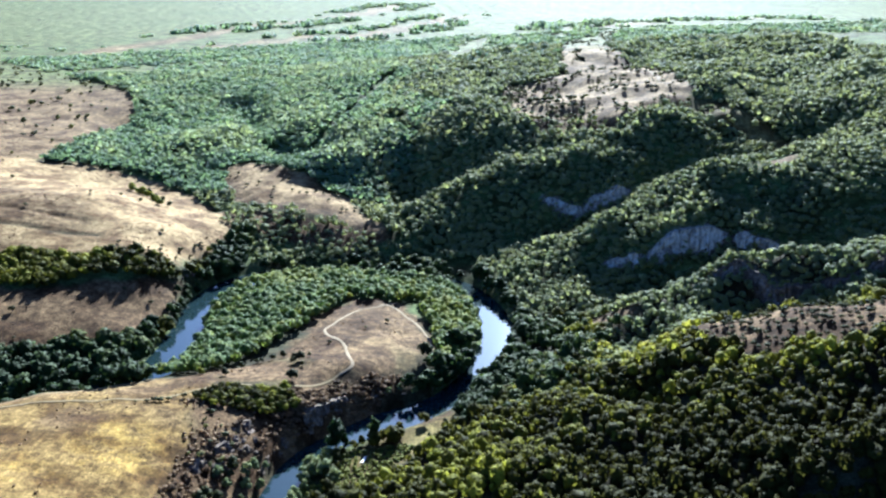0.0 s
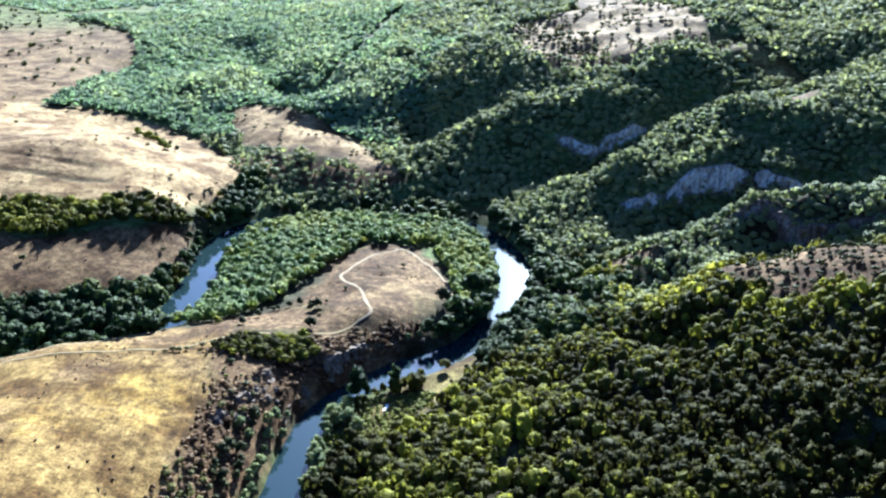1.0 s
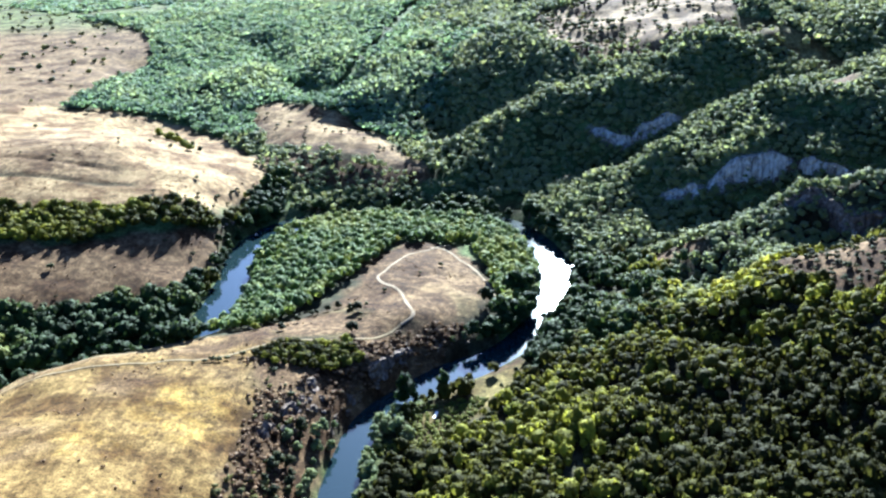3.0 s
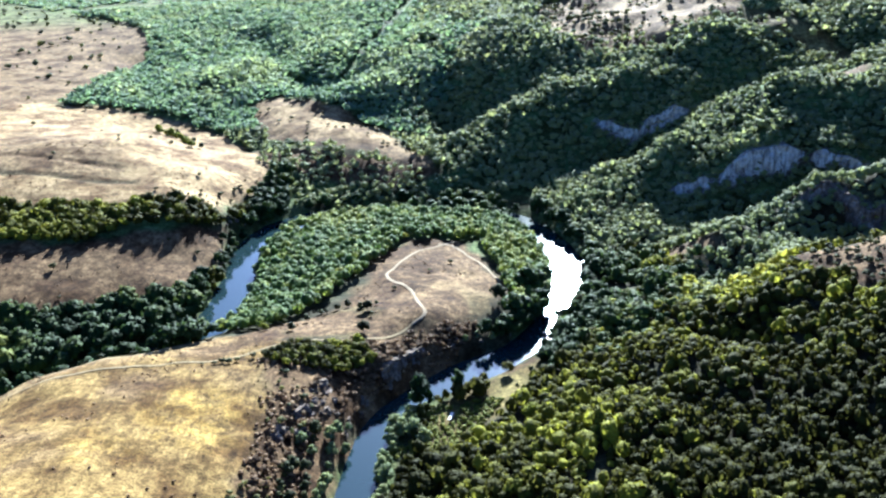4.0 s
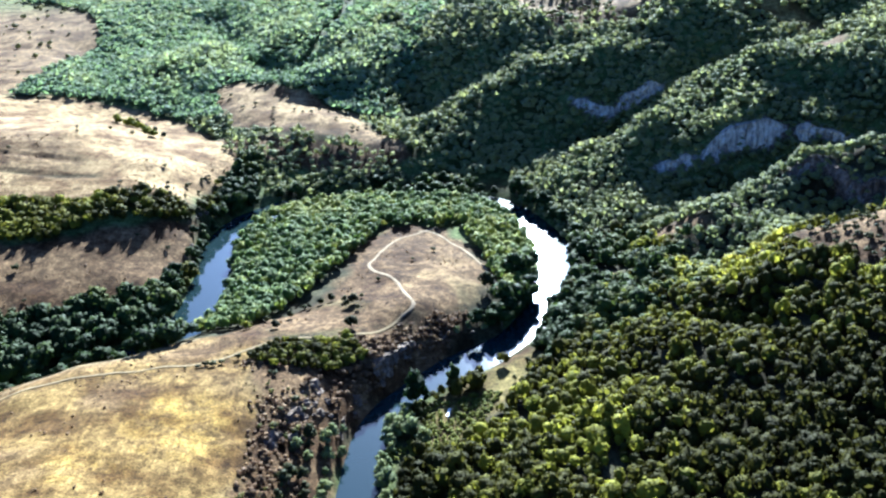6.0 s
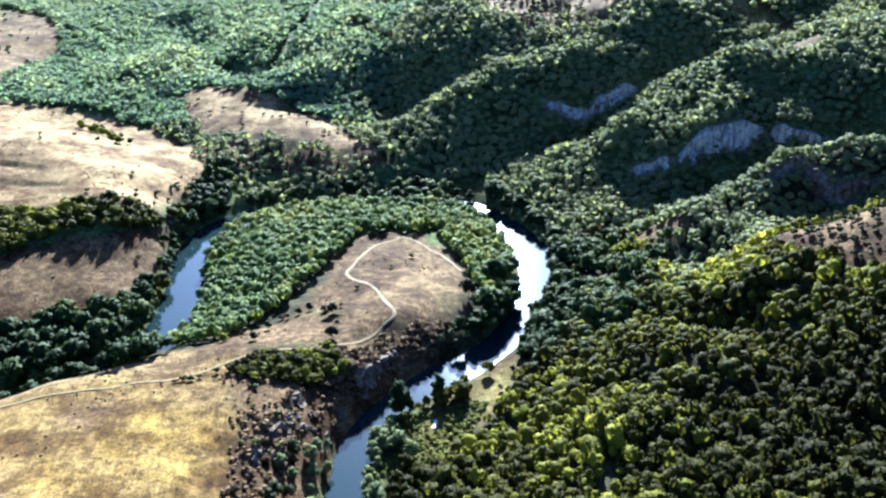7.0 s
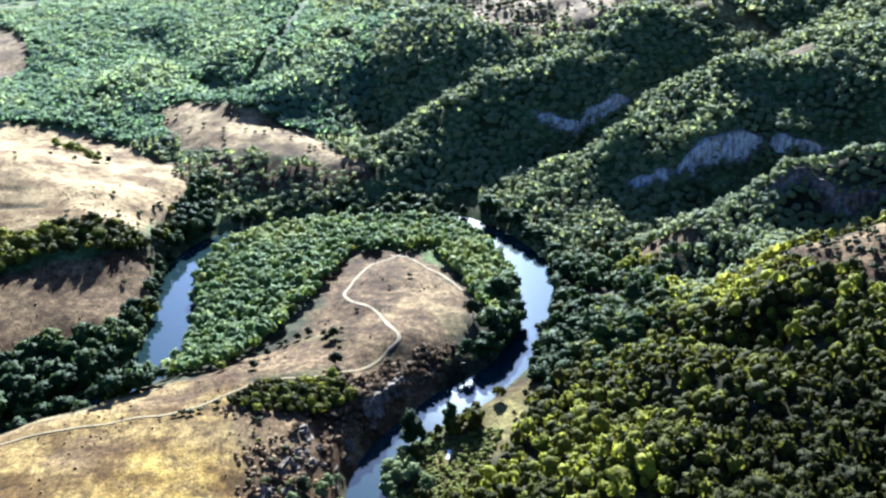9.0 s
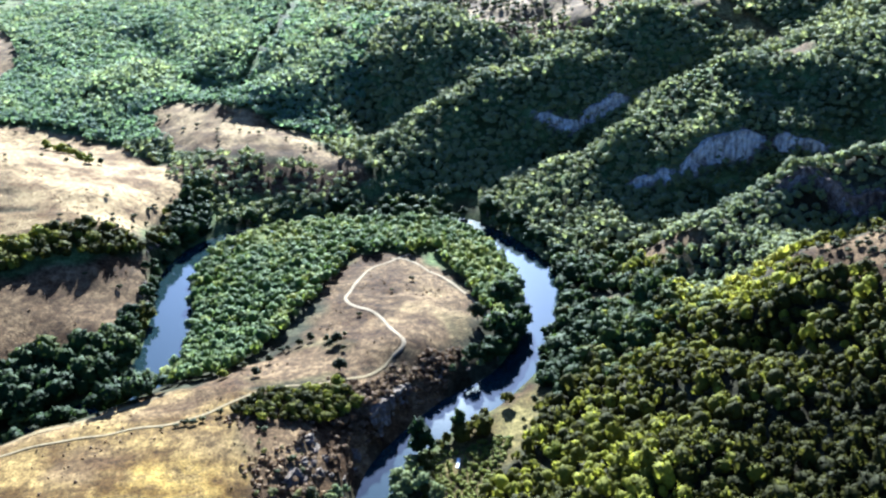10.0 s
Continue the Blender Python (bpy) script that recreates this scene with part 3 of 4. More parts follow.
def water_sheet():
    xs, ys = np.arange(-345, 110, 5.0), np.arange(-540, 125, 5.0)
    gx, gy = np.meshgrid(xs, ys)
    x, y = gx.ravel(), gy.ravel()
    near = line_distance(x, y, BED) < 15
    nx = len(xs)
    i = (np.arange(len(ys) - 1)[:, None] * nx + np.arange(nx - 1)[None, :]).ravel()
    quads = np.c_[i, i + 1, i + nx + 1, i + nx]
    quads = quads[near[quads].any(1)]
    used, flat = np.unique(quads, return_inverse=True)
    ob = mesh_object("water", np.c_[x[used], y[used], np.zeros(len(used))], flat.reshape(-1, 4), WATER)
    return tagged(ob, "smooth river bending round a wooded island", "river", kind="structure")


water_sheet()


def track_strip(name, line, wide, label, mat=DUST):
    pts = np.array(along(line, 1.2))
    way = np.gradient(pts, axis=0)
    side = np.c_[-way[:, 1], way[:, 0]] / np.maximum(np.hypot(way[:, 0], way[:, 1]), 1e-6)[:, None]
    steps = np.linspace(-0.5, 0.5, 5)
    wobble = wide * (0.8 + 0.5 * lattice(pts[:, 0], pts[:, 1], 6, 11))
    grid = pts[:, None, :] + side[:, None, :] * (steps[None, :, None] * wobble[:, None, None])
    flat = grid.reshape(-1, 2)
    z = ground_height(flat[:, 0], flat[:, 1]) + 0.30 - min(0.20, 0.08 * wide) * np.tile(np.abs(steps) * 2, len(pts))
    k = (np.arange(len(pts) - 1)[:, None] * 5 + np.arange(4)[None, :]).ravel()
    ob = mesh_object(name, np.c_[flat, z], np.c_[k, k + 1, k + 6, k + 5], mat, smooth=True)
    return tagged(ob, label, "dirt track", kind="structure")


track_strip("road", ISLE_TRACK, 1.5, "pale dusty dirt track winding over dry grass")
for shift in (-0.75, 0.75):
    track_strip("road", [(px, py + shift) for px, py in FIELD_TRACK], 0.7, "faint dusty wheel rut along the field's edge", RUT)
track_strip("road", NECK_TRACK, 1.1, "narrow pale dirt track over dry grass", RUT)
track_strip("road", SPUR_TRACK, 1.4, "pale dusty dirt track branching along the wood")
# Flat white strip added for an unidentified white spot in the meadow.
WHITE_PATCH = plain("white_patch_surface", (0.42, 0.40, 0.36), (0.68, 0.66, 0.60), 0.8, 0.9)
tagged(track_strip("white_patch", [(-8, -191), (-7, -188), (-6.5, -185.5)], 1.3, "small flat white patch in the wet river meadow", WHITE_PATCH), category="gravel")
track_strip("road", HIGH_TRACK, 3.0, "white dirt track across high dry grass")


# ---- trees ----
def ball(level):
    bm = bmesh.new()
    bmesh.ops.create_icosphere(bm, subdivisions=level, radius=1)
    bm.verts.ensure_lookup_table()
    v = np.array([p.co[:] for p in bm.verts])
    f = np.array([[p.index for p in face.verts] for face in bm.faces])
    bm.free()
    return v, f


def crown_shape(rng, level, lobes, tufts, tall, tuft_size):
    """A crown about one unit in radius: a lobed body with tufts of leaves standing out of it."""
    v, f = ball(level)
    heart = rng.normal(size=(lobes, 3))
    heart[:, 2] = np.abs(heart[:, 2]) * 0.9 - 0.25
    heart /= np.linalg.norm(heart, axis=1)[:, None]
    swell = np.clip((v @ heart.T - 0.72) / 0.28, 0, 1).max(1)
    r = 0.56 + 0.44 * np.sqrt(swell) + rng.normal(size=len(v)) * 0.05
    body = v * r[:, None] * np.array([rng.uniform(0.85, 1.2), rng.uniform(0.85, 1.2), tall * rng.uniform(0.85, 1.15)])
    body[:, 2] = np.maximum(body[:, 2], -0.55 * tall)
    body[:, :2] += rng.normal(size=2) * 0.18 * np.clip(body[:, 2:] + 0.2, 0, 1)
    seen = body[f][:, :, 2].mean(1) > -0.42 * tall
    parts_v, parts_f = [body], [f[seen & (rng.uniform(size=len(f)) < 0.88)]]
    count = len(body)
    d = rng.normal(size=(tufts, 3))
    d /= np.linalg.norm(d, axis=1)[:, None]
    d[:, 2] = np.where(d[:, 2] < -0.15, -d[:, 2], d[:, 2])
    for way in d:
        near = np.argmax(v @ way)
        at = body[near] * rng.uniform(0.94, 1.06)
        a = np.cross(way, rng.normal(size=3))
        a /= np.linalg.norm(a) + 1e-9
        b = np.cross(way, a)
        s = tuft_size * rng.uniform(0.6, 1.3)
        turn = rng.uniform(0, 6.28)
        ring = [at + s * (math.cos(turn + q) * a + math.sin(turn + q) * b) * rng.uniform(0.7, 1.2) + way * s * rng.uniform(-0.3, 0.35) for q in (0, 2.09, 4.19)]
        parts_v.append(np.array(ring + [at + way * s * rng.uniform(0.5, 1.0)]))
        parts_f.append(np.array([[0, 1, 3], [1, 2, 3], [2, 0, 3]]) + count)
        count += 4
    return np.concatenate(parts_v), np.concatenate(parts_f)


RNG = np.random.default_rng(7)


def sow(low_x, high_x, low_y, high_y, gap):
    """Points of a shaken lattice."""
    gx, gy = np.meshgrid(np.arange(low_x, high_x, gap), np.arange(low_y, high_y, gap))
    x, y = gx.ravel(), gy.ravel()
    return x + RNG.uniform(-0.48, 0.48, len(x)) * gap, y + RNG.uniform(-0.48, 0.48, len(x)) * gap


OPEN = (BEND_BANK, CREST_BARE, VALE, SCRUB_SLOPE, THICKET, CLEARING, FIELD, LOW_SLOPE, HAY_HILL, HAY_KNOLL, FAR_HAY, HIGH_HAY, FAR_GLADE, BARE_BROW, GLADE, BANK_MEADOW)


def wooded(x, y, bank=10.0):
    ok = line_distance(x, y, BED) > bank
    sx, sy = x + (lattice(x, y, 14, 70) - 0.5) * 12, y + (lattice(x, y, 14, 71) - 0.5) * 12
    for shape in OPEN:
        ok &= ~inside(sx, sy, shape)
    for line, half, reach in CLIFFS.values():
        ok &= line_distance(x, y, line) > 2.6
    return ok & (line_distance(x, y, GAP_LINE) > 8.5)


def wood(name, x, y, radius, mat, label, level, tufts, tall, lift, tint, kinds=6, tuft_size=0.34, lobes=6):
    """Many trees joined into one wood."""
    shapes = [crown_shape(RNG, level, lobes, tufts, tall, tuft_size) for _ in range(kinds)]
    z = ground_height(x, y)
    vs, fs, tints, count = [], [], [], 0
    pick = RNG.integers(0, kinds, len(x))
    turn = RNG.uniform(0, 6.28, len(x))
    for k, (v, f) in enumerate(shapes):
        m = pick == k
        n = int(m.sum())
        if not n:
            continue
        c, s, r = np.cos(turn[m])[:, None], np.sin(turn[m])[:, None], radius[m][:, None]
        px = (v[None, :, 0] * c - v[None, :, 1] * s) * r + x[m][:, None]
        py = (v[None, :, 0] * s + v[None, :, 1] * c) * r + y[m][:, None]
        pz = v[None, :, 2] * r * RNG.uniform(0.85, 1.2, n)[:, None] + (z[m] + radius[m] * lift)[:, None]
        vs.append(np.stack([px, py, pz], -1).reshape(-1, 3))
        fs.append((f[None] + (np.arange(n) * len(v))[:, None, None]).reshape(-1, 3) + count)
        tints.append(np.repeat(tint[m], len(v)))
        count += n * len(v)
    ob = mesh_object(name, np.concatenate(vs), np.concatenate(fs), mat, smooth=True)
    a = ob.data.attributes.new("tint", "FLOAT", "POINT")
    a.data.foreach_set("value", np.concatenate(tints).astype(np.float32))
    return tagged(ob, label, name.split("_")[-1], kind="stuff")


def tint_of(x, y, seed, lean=0.0):
    return np.clip(lean + 0.55 * lattice(x, y, 38, seed) ** 1.5 + 0.55 * RNG.uniform(0, 1, len(x)) ** 2.2, 0, 0.85)


# right bank: low oak wood
x, y = sow(-60, 330, -345, -30, 4.25)
keep = wooded(x, y, 8.5) & ((line_distance(x, y, BED) > 12) | (y > -90)) & (x > -70 - (y + 150) * 0.25) & ((y < -150) | (x > 20)) & ((y < -110) | (x > 62)) & ((y > -150) | (x > -22 + 0.22 * (y + 200)))
keep &= lattice(x, y, 13, 31) + RNG.uniform(-0.2, 0.2, len(x)) > 0.0
x, y = x[keep], y[keep]
golden = within(x, y, [(112, -92), (150, -112), (156, -124), (130, -146), (104, -130)], 16.0)
size = 1.4 + 1.5 * lattice(x, y, 18, 33) + RNG.uniform(-0.3, 0.5, len(x)) + 1.5 * RNG.uniform(0, 1, len(x)) ** 4
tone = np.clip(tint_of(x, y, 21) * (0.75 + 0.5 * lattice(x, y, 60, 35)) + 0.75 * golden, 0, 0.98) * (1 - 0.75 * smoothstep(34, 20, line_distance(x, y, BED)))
valley = (within(x, y, [(20, -150), (60, -150), (95, -140), (108, -110), (116, -70), (110, -30), (60, -30), (60, -90)], 45.0) + RNG.uniform(-0.45, 0.45, len(x)) > 0.5)
# Last factor darkens the near right corner: shade put into the leaf tint.
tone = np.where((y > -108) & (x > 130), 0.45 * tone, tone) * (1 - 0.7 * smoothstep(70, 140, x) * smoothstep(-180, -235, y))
near = (y < -225) & ~valley
third = (y > -112) & (x > 122)
wood("hill_wood", x[third & ~valley], y[third & ~valley], size[third & ~valley], HAZED_HILL_OAK, "oak wood covering a rocky spur", 2, 40, 1.0, 1.0, tint_of(x, y, 40)[third & ~valley] * 0.8, 8, 0.2, 9)
gilded = (golden + RNG.uniform(-0.3, 0.3, len(x)) > 0.5) & ~valley & ~third
wood("yellowing_wood", x[gilded], y[gilded], size[gilded], GOLD, "stand of low oaks turned bright yellow-green", 2, 24, 1.15, 1.0, tone[gilded] * RNG.uniform(0.2, 1.0, int(gilded.sum())), 8, 0.18, 9)
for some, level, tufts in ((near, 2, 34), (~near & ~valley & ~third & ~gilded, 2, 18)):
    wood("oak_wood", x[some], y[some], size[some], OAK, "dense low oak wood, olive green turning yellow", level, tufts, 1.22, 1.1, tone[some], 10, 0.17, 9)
wood("valley_wood", x[valley], y[valley], size[valley] * 1.15, MIXED, "dark blue-green mixed wood on the valley floor", 2, 40, 1.15, 1.0, tone[valley] * 0.75, 8, 0.2, 9)

# spurs, the ridge behind and the far slopes
x, y = sow(-520, 520, -30, 800, 4.9)
keep = wooded(x, y, 8.8) & ((y < 330) | (RNG.uniform(0, 1, len(x)) < 0.72)) & (x < 262 + 0.50 * (y + 120)) & (x > -300 - 0.45 * (y - 90)) & ((x > 60) | (y > 90)) & (lattice(x, y, 16, 32) + RNG.uniform(-0.2, 0.2, len(x)) > 0.06)
keep &= ~inside(x, y, KNOLL_FRONT) | (lattice(x, y, 9, 39) + RNG.uniform(-0.35, 0.35, len(x)) > 0.12 + 0.30 * smoothstep(125, 160, y))
x, y = x[keep], y[keep]
keep = ~(inside(x, y, HIGH_SPARSE) | inside(x, y, RIDGE_STRIP)) | (RNG.uniform(0, 1, len(x)) < (0.5 * lattice(x, y, 15, 38) + 0.08) * np.where(inside(x, y, RIDGE_STRIP), 0.3, 1.0))
x, y = x[keep], y[keep]
planted = x + (lattice(x, y, 60, 36) - 0.5) * 80 + 12 * RNG.normal(size=len(x)) < 5 + 0.05 * (y - 200)
planted &= y + (lattice(x, y, 30, 37) - 0.5) * 40 > 185 + 0.35 * np.abs(x + 60)
size = 1.7 + 0.5 * (y > 330) + 1.5 * lattice(x, y, 20, 34) + RNG.uniform(-0.4, 0.6, len(x)) + 1.2 * RNG.uniform(0, 1, len(x)) ** 5
tint = np.clip(tint_of(x, y, 22) + 0.5 * within(x, y, RIDGE_STRIP, 16.0), 0, 0.95)
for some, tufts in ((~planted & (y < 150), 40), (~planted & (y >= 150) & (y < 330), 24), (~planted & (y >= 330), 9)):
    wood("hill_wood", x[some], y[some], size[some], HAZED_HILL_OAK, "oak wood covering the steep spurs", 1, tufts, 0.95, 0.8, tint[some], tuft_size=0.22, lobes=9, kinds=10)
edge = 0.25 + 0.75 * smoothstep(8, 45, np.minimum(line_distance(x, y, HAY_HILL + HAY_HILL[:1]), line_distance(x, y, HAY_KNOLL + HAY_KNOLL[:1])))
# Tint drops along the gullies, painting their shade into the crowns.
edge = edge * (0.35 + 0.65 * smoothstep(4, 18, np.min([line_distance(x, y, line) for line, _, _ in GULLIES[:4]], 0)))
wood("far_wood", x[planted], y[planted], size[planted] * 0.95 + 1.3, HAZED_FAR_LEAVES, "even green plantation wood on the far slopes", 1, 12, 0.75, 0.8, (np.clip(tint_of(x, y, 23) - 0.15 + 0.8 * lattice(x, y, 130, 28), 0, 0.9) * edge)[planted], tuft_size=0.26)

# woods of the plain: near belts of single trees, then clumps too far off to tell apart
for low, high, gap, small, large in ((640, 1250, 13, 4.5, 8.0), (1250, 3600, 26, 9.0, 16.0)):
    x, y = sow(-1500, 1500, low, high, gap)
    keep = wooded(x, y) & (np.abs(x - 40) < 0.50 * (y + 560)) & ((y > 800) | (x > 70))
    keep &= RNG.uniform(0, 1, len(x)) < np.where(y < 1250, 1.5, 0.9) * smoothstep(0.3, 0.6, lattice(x * 0.35, y * 0.8 - 0.5 * x, 150, 15)) + 0.04
    if low > 1000:
        keep &= np.min([line_distance(x, y, strip + strip[:1]) for strip in PLAIN_STRIPS], 0) < 30 + 60 * lattice(x, y, 120, 19)
    for strip in PLAIN_STRIPS:
        keep &= ~inside(x + 30 * (lattice(x, y, 60, 16) - 0.5), y, strip)
    x, y = x[keep], y[keep]
    wood("plain_wood", x, y, RNG.uniform(small, large, len(x)), HAZED_FAR_LEAVES, "hazy blue-green belts of wood on the plain", 1, 8, 0.3, 0.2, np.clip(tint_of(x, y, 26) + 0.4 * lattice(x, y, 300, 17) - 0.2, 0, 0.9), tuft_size=0.4)

# the island
x, y = sow(-112, 64, -128, 86, 3.9)
centre = inside(x, y, [(-114, -122), (-90, -130), (-30, -20), (20, 10), (30, -100), (60, -80), (64, 40), (20, 74), (-60, 82), (-110, 46)])
keep = wooded(x, y, 12.5) & centre
x, y = x[keep], y[keep]
wood("poplar_wood", x, y, RNG.uniform(1.9, 3.1, len(x)), POPLAR, "dense bright green poplar wood on the island", 2, 26, 1.15, 1.4, np.clip(tint_of(x, y, 24, 0.02) + 0.35 * (lattice(x, y, 12, 29) - 0.4), 0, 0.9))

# left bank and the strip below the hay hill
x, y = sow(-340, -100, -175, 130, 4.6)
keep = wooded(x, y, 10) & ~inside(x, y, [(-118, -122), (-107, -134), (-85, -147), (60, -120), (60, 80), (-100, 60), (-112, 0)])
keep &= ((y < -60) & (line_distance(x, y, [(-330, -250), (-176, -170), (-107, -134)]) > 15)) | (np.abs(y - 8) < 24) | (x > -130)
x, y = x[keep], y[keep]
strip = (y > -45) & (x < -122)
for some, mat, lean, label in ((~strip, MIXED, -0.22, "dark mixed wood along the river bank"), (strip, OAK, 0.18, "belt of olive oak wood below the hay hill")):
    wood("bank_wood", x[some], y[some], RNG.uniform(2.0, 3.4, int(some.sum())) * np.where((y < -60) & (x < -118), 1.45, 1.0)[some], mat, label, 2, 40, 1.15, 1.0 if lean > 0 else 1.5, tint_of(x, y, 25, lean)[some])

# bushy thicket on the neck
x, y = sow(-85, -34, -180, -148, 2.6)
keep = inside(x, y, THICKET)
x, y = x[keep], y[keep]
wood("thicket", x, y, RNG.uniform(1.3, 2.4, len(x)), OAK, "tangled olive thicket with yellowing tops", 3, 40, 1.0, 0.8, tint_of(x, y, 27, 0.0), tuft_size=0.2)


# ---- single trees and shrubs ----
def part(name, bm_or_arrays, mat, parent, label="", tint=None, smooth=True):
    v, f = bm_or_arrays
    ob = mesh_object(name, v, f, mat, parent, smooth)
    if tint is not None:
        a = ob.data.attributes.new("tint", "FLOAT", "POINT")
        a.data.foreach_set("value", np.full(len(v), tint, np.float32))
    return tagged(ob, label) if label else ob


def limb(points, radii, sides=6):
    """A tapered tube along the points."""
    points = np.array(points, float)
    way = np.gradient(points, axis=0)
    vs, fs = [], []
    for k, (p, w, r) in enumerate(zip(points, way, radii)):
        w = w / np.linalg.norm(w)
        a = np.cross(w, (0.3, 0.9, 0.1))
        a /= np.linalg.norm(a)
        b = np.cross(w, a)
        vs += [p + r * (math.cos(q) * a + math.sin(q) * b) for q in np.linspace(0, 2 * math.pi, sides, endpoint=False)]
        if k:
            o = (k - 1) * sides
            for s in range(sides):
                t = (s + 1) % sides
                fs += [[o + s, o + t, o + sides + t], [o + s, o + sides + t, o + sides + s]]
    return np.array(vs), np.array(fs)


def join(pieces):
    vs, fs, count = [], [], 0
    for v, f in pieces:
        vs.append(v)
        fs.append(f + count)
        count += len(v)
    return np.concatenate(vs), np.concatenate(fs)


def tree(name, tall, wide, mat, label, category, tint, clumps=10):
    """A tapered trunk with limbs that carry several leafy clumps."""
    root = new(name)
    lean = RNG.normal(size=2) * 0.04 * tall
    top = np.array((lean[0], lean[1], tall * 0.62))
    part("trunk", limb([(0, 0, -0.8), (lean[0] * 0.3, lean[1] * 0.3, tall * 0.3), tuple(top)], (tall * 0.028, tall * 0.02, tall * 0.008)), BARK, root)
    crowns, limbs = [], []
    for k in range(clumps):
        turn = k * 2.4 + RNG.uniform(-0.4, 0.4)
        out = wide * (0.42 if k else 0.0) * RNG.uniform(0.6, 1.1)
        z = tall * (0.80 if k == 0 else RNG.uniform(0.28, 0.72))
        at = np.array((lean[0] + out * math.cos(turn), lean[1] + out * math.sin(turn), z))
        size = wide * RNG.uniform(0.30, 0.48)
        v, f = crown_shape(RNG, 2, 7, 30, min(1.35, tall / wide * 0.55), 0.24)
        v = v * size
        v[:, 2] = np.minimum(v[:, 2], tall - at[2])
        crowns.append((v + at, f))
        limbs.append(limb([(lean[0] * 0.5, lean[1] * 0.5, tall * 0.35), tuple(at * 0.6 + np.array((0, 0, tall * 0.1))), tuple(at)], (tall * 0.012, tall * 0.008, tall * 0.003), 5))
    for piece in limbs[1:4]:
        part("limb", piece, BARK, root)
    part("crown", join(crowns), mat, root, tint=tint)
    return tagged(root, label, category, name.replace("_", " ") + "s of the valley")


def shrub(name, tall, wide, mat, label, tint):
    root = new(name)
    part("stem", join([limb([(0, 0, -0.4), (0.1 * k, 0.15 * (k - 1), tall * 0.4), (0.4 * wide * (k - 1), 0.3 * wide * (k % 2), tall * 0.7)], (0.09, 0.07, 0.03), 5) for k in range(3)]), BARK, root)
    pieces = []
    for k in range(3):
        v, f = crown_shape(RNG, 2, 5, 16, 0.8, 0.36)
        pieces.append((v * wide * RNG.uniform(0.32, 0.46) + np.array((wide * 0.25 * math.cos(k * 2.1), wide * 0.25 * math.sin(k * 2.1), tall * 0.55)), f))
    part("foliage", join(pieces), mat, root, tint=tint)
    return tagged(root, label, "shrub", "shrubs on the dry grass")


PLANTED = set()


def plant(kinds, places, low=0.8, high=1.2):
    """Sets plants of the given kinds at the places: the first ones themselves, then copies."""
    if not places:
        return
    z = ground_height(np.array([p[0] for p in places]), np.array([p[1] for p in places]))
    for k, (p, h) in enumerate(zip(places, z)):
        proto, size = kinds[k % len(kinds)], RNG.uniform(low, high) * (p[2] if len(p) > 2 else 1)
        m = pose(p[0], p[1], float(h), 0, 0, RNG.uniform(0, 360)) @ Matrix.Diagonal((size, size, size * RNG.uniform(0.9, 1.15), 1))
        if proto.name not in PLANTED:
            PLANTED.add(proto.name)
            proto.matrix_basis = m
        else:
            keep_pose = proto.matrix_basis.copy()
            proto.matrix_basis = Matrix()
            copy_thing(proto, m)
            proto.matrix_basis = keep_pose


def bank_places(low_y, high_y, low_x, high_x, side, gap, out):
    """Places along a reach of the river, on one side of it (+1: to the left of its run)."""
    pts = np.array(along(BED, gap))
    way = np.gradient(pts, axis=0)
    n = np.c_[-way[:, 1], way[:, 0]] / np.hypot(way[:, 0], way[:, 1])[:, None]
    off = half_width(pts[:, 0], pts[:, 1]) + out + RNG.uniform(-0.8, 2.2, len(pts))
    p = pts + side * n * off[:, None] + RNG.uniform(-1.2, 1.2, pts.shape)
    ok = (p[:, 1] > low_y) & (p[:, 1] < high_y) & (p[:, 0] > low_x) & (p[:, 0] < high_x)
    return [(float(a), float(b)) for a, b in p[ok]]


PALE_WILLOWS = [tree("pale_willow_tree", 9.0, 5.2, WILLOW, "pale grey-green willow crowding the river bank", "tree", t) for t in (0.75, 0.9, 0.6)]
WILLOWS = [tree("willow_tree", 9.5, 7.0, WILLOW, "grey-green willow leaning over the river bank", "tree", t) for t in (0.35, 0.5, 0.65, 0.2)]
ALDERS = [tree("alder_tree", 12.0, 8.0, MIXED, "tall dark green alder beside the river", "tree", t, 12) for t in (0.0, 0.1, 0.2)]
POPLARS = [tree("poplar_tree", 13.0, 4.2, MIXED, "tall narrow dark poplar beside the river pool", "tree", t, 10) for t in (0.05, 0.15)]
YELLOW_TREES = [tree("ash_tree", 7.0, 6.0, GOLD, "bright yellow-green ash tree among darker oaks", "tree", t) for t in (0.1, 0.4)]
LONE_TREES = [tree("wild_pear_tree", 7.0, 4.2, SCRUB, "dark rounded wild pear tree on dry grass", "tree", t, 9) for t in (0.1, 0.35)]

def thinned(places, share, low, high):
    return [(p[0], p[1], RNG.uniform(low, high)) for p in places if RNG.uniform() < share]


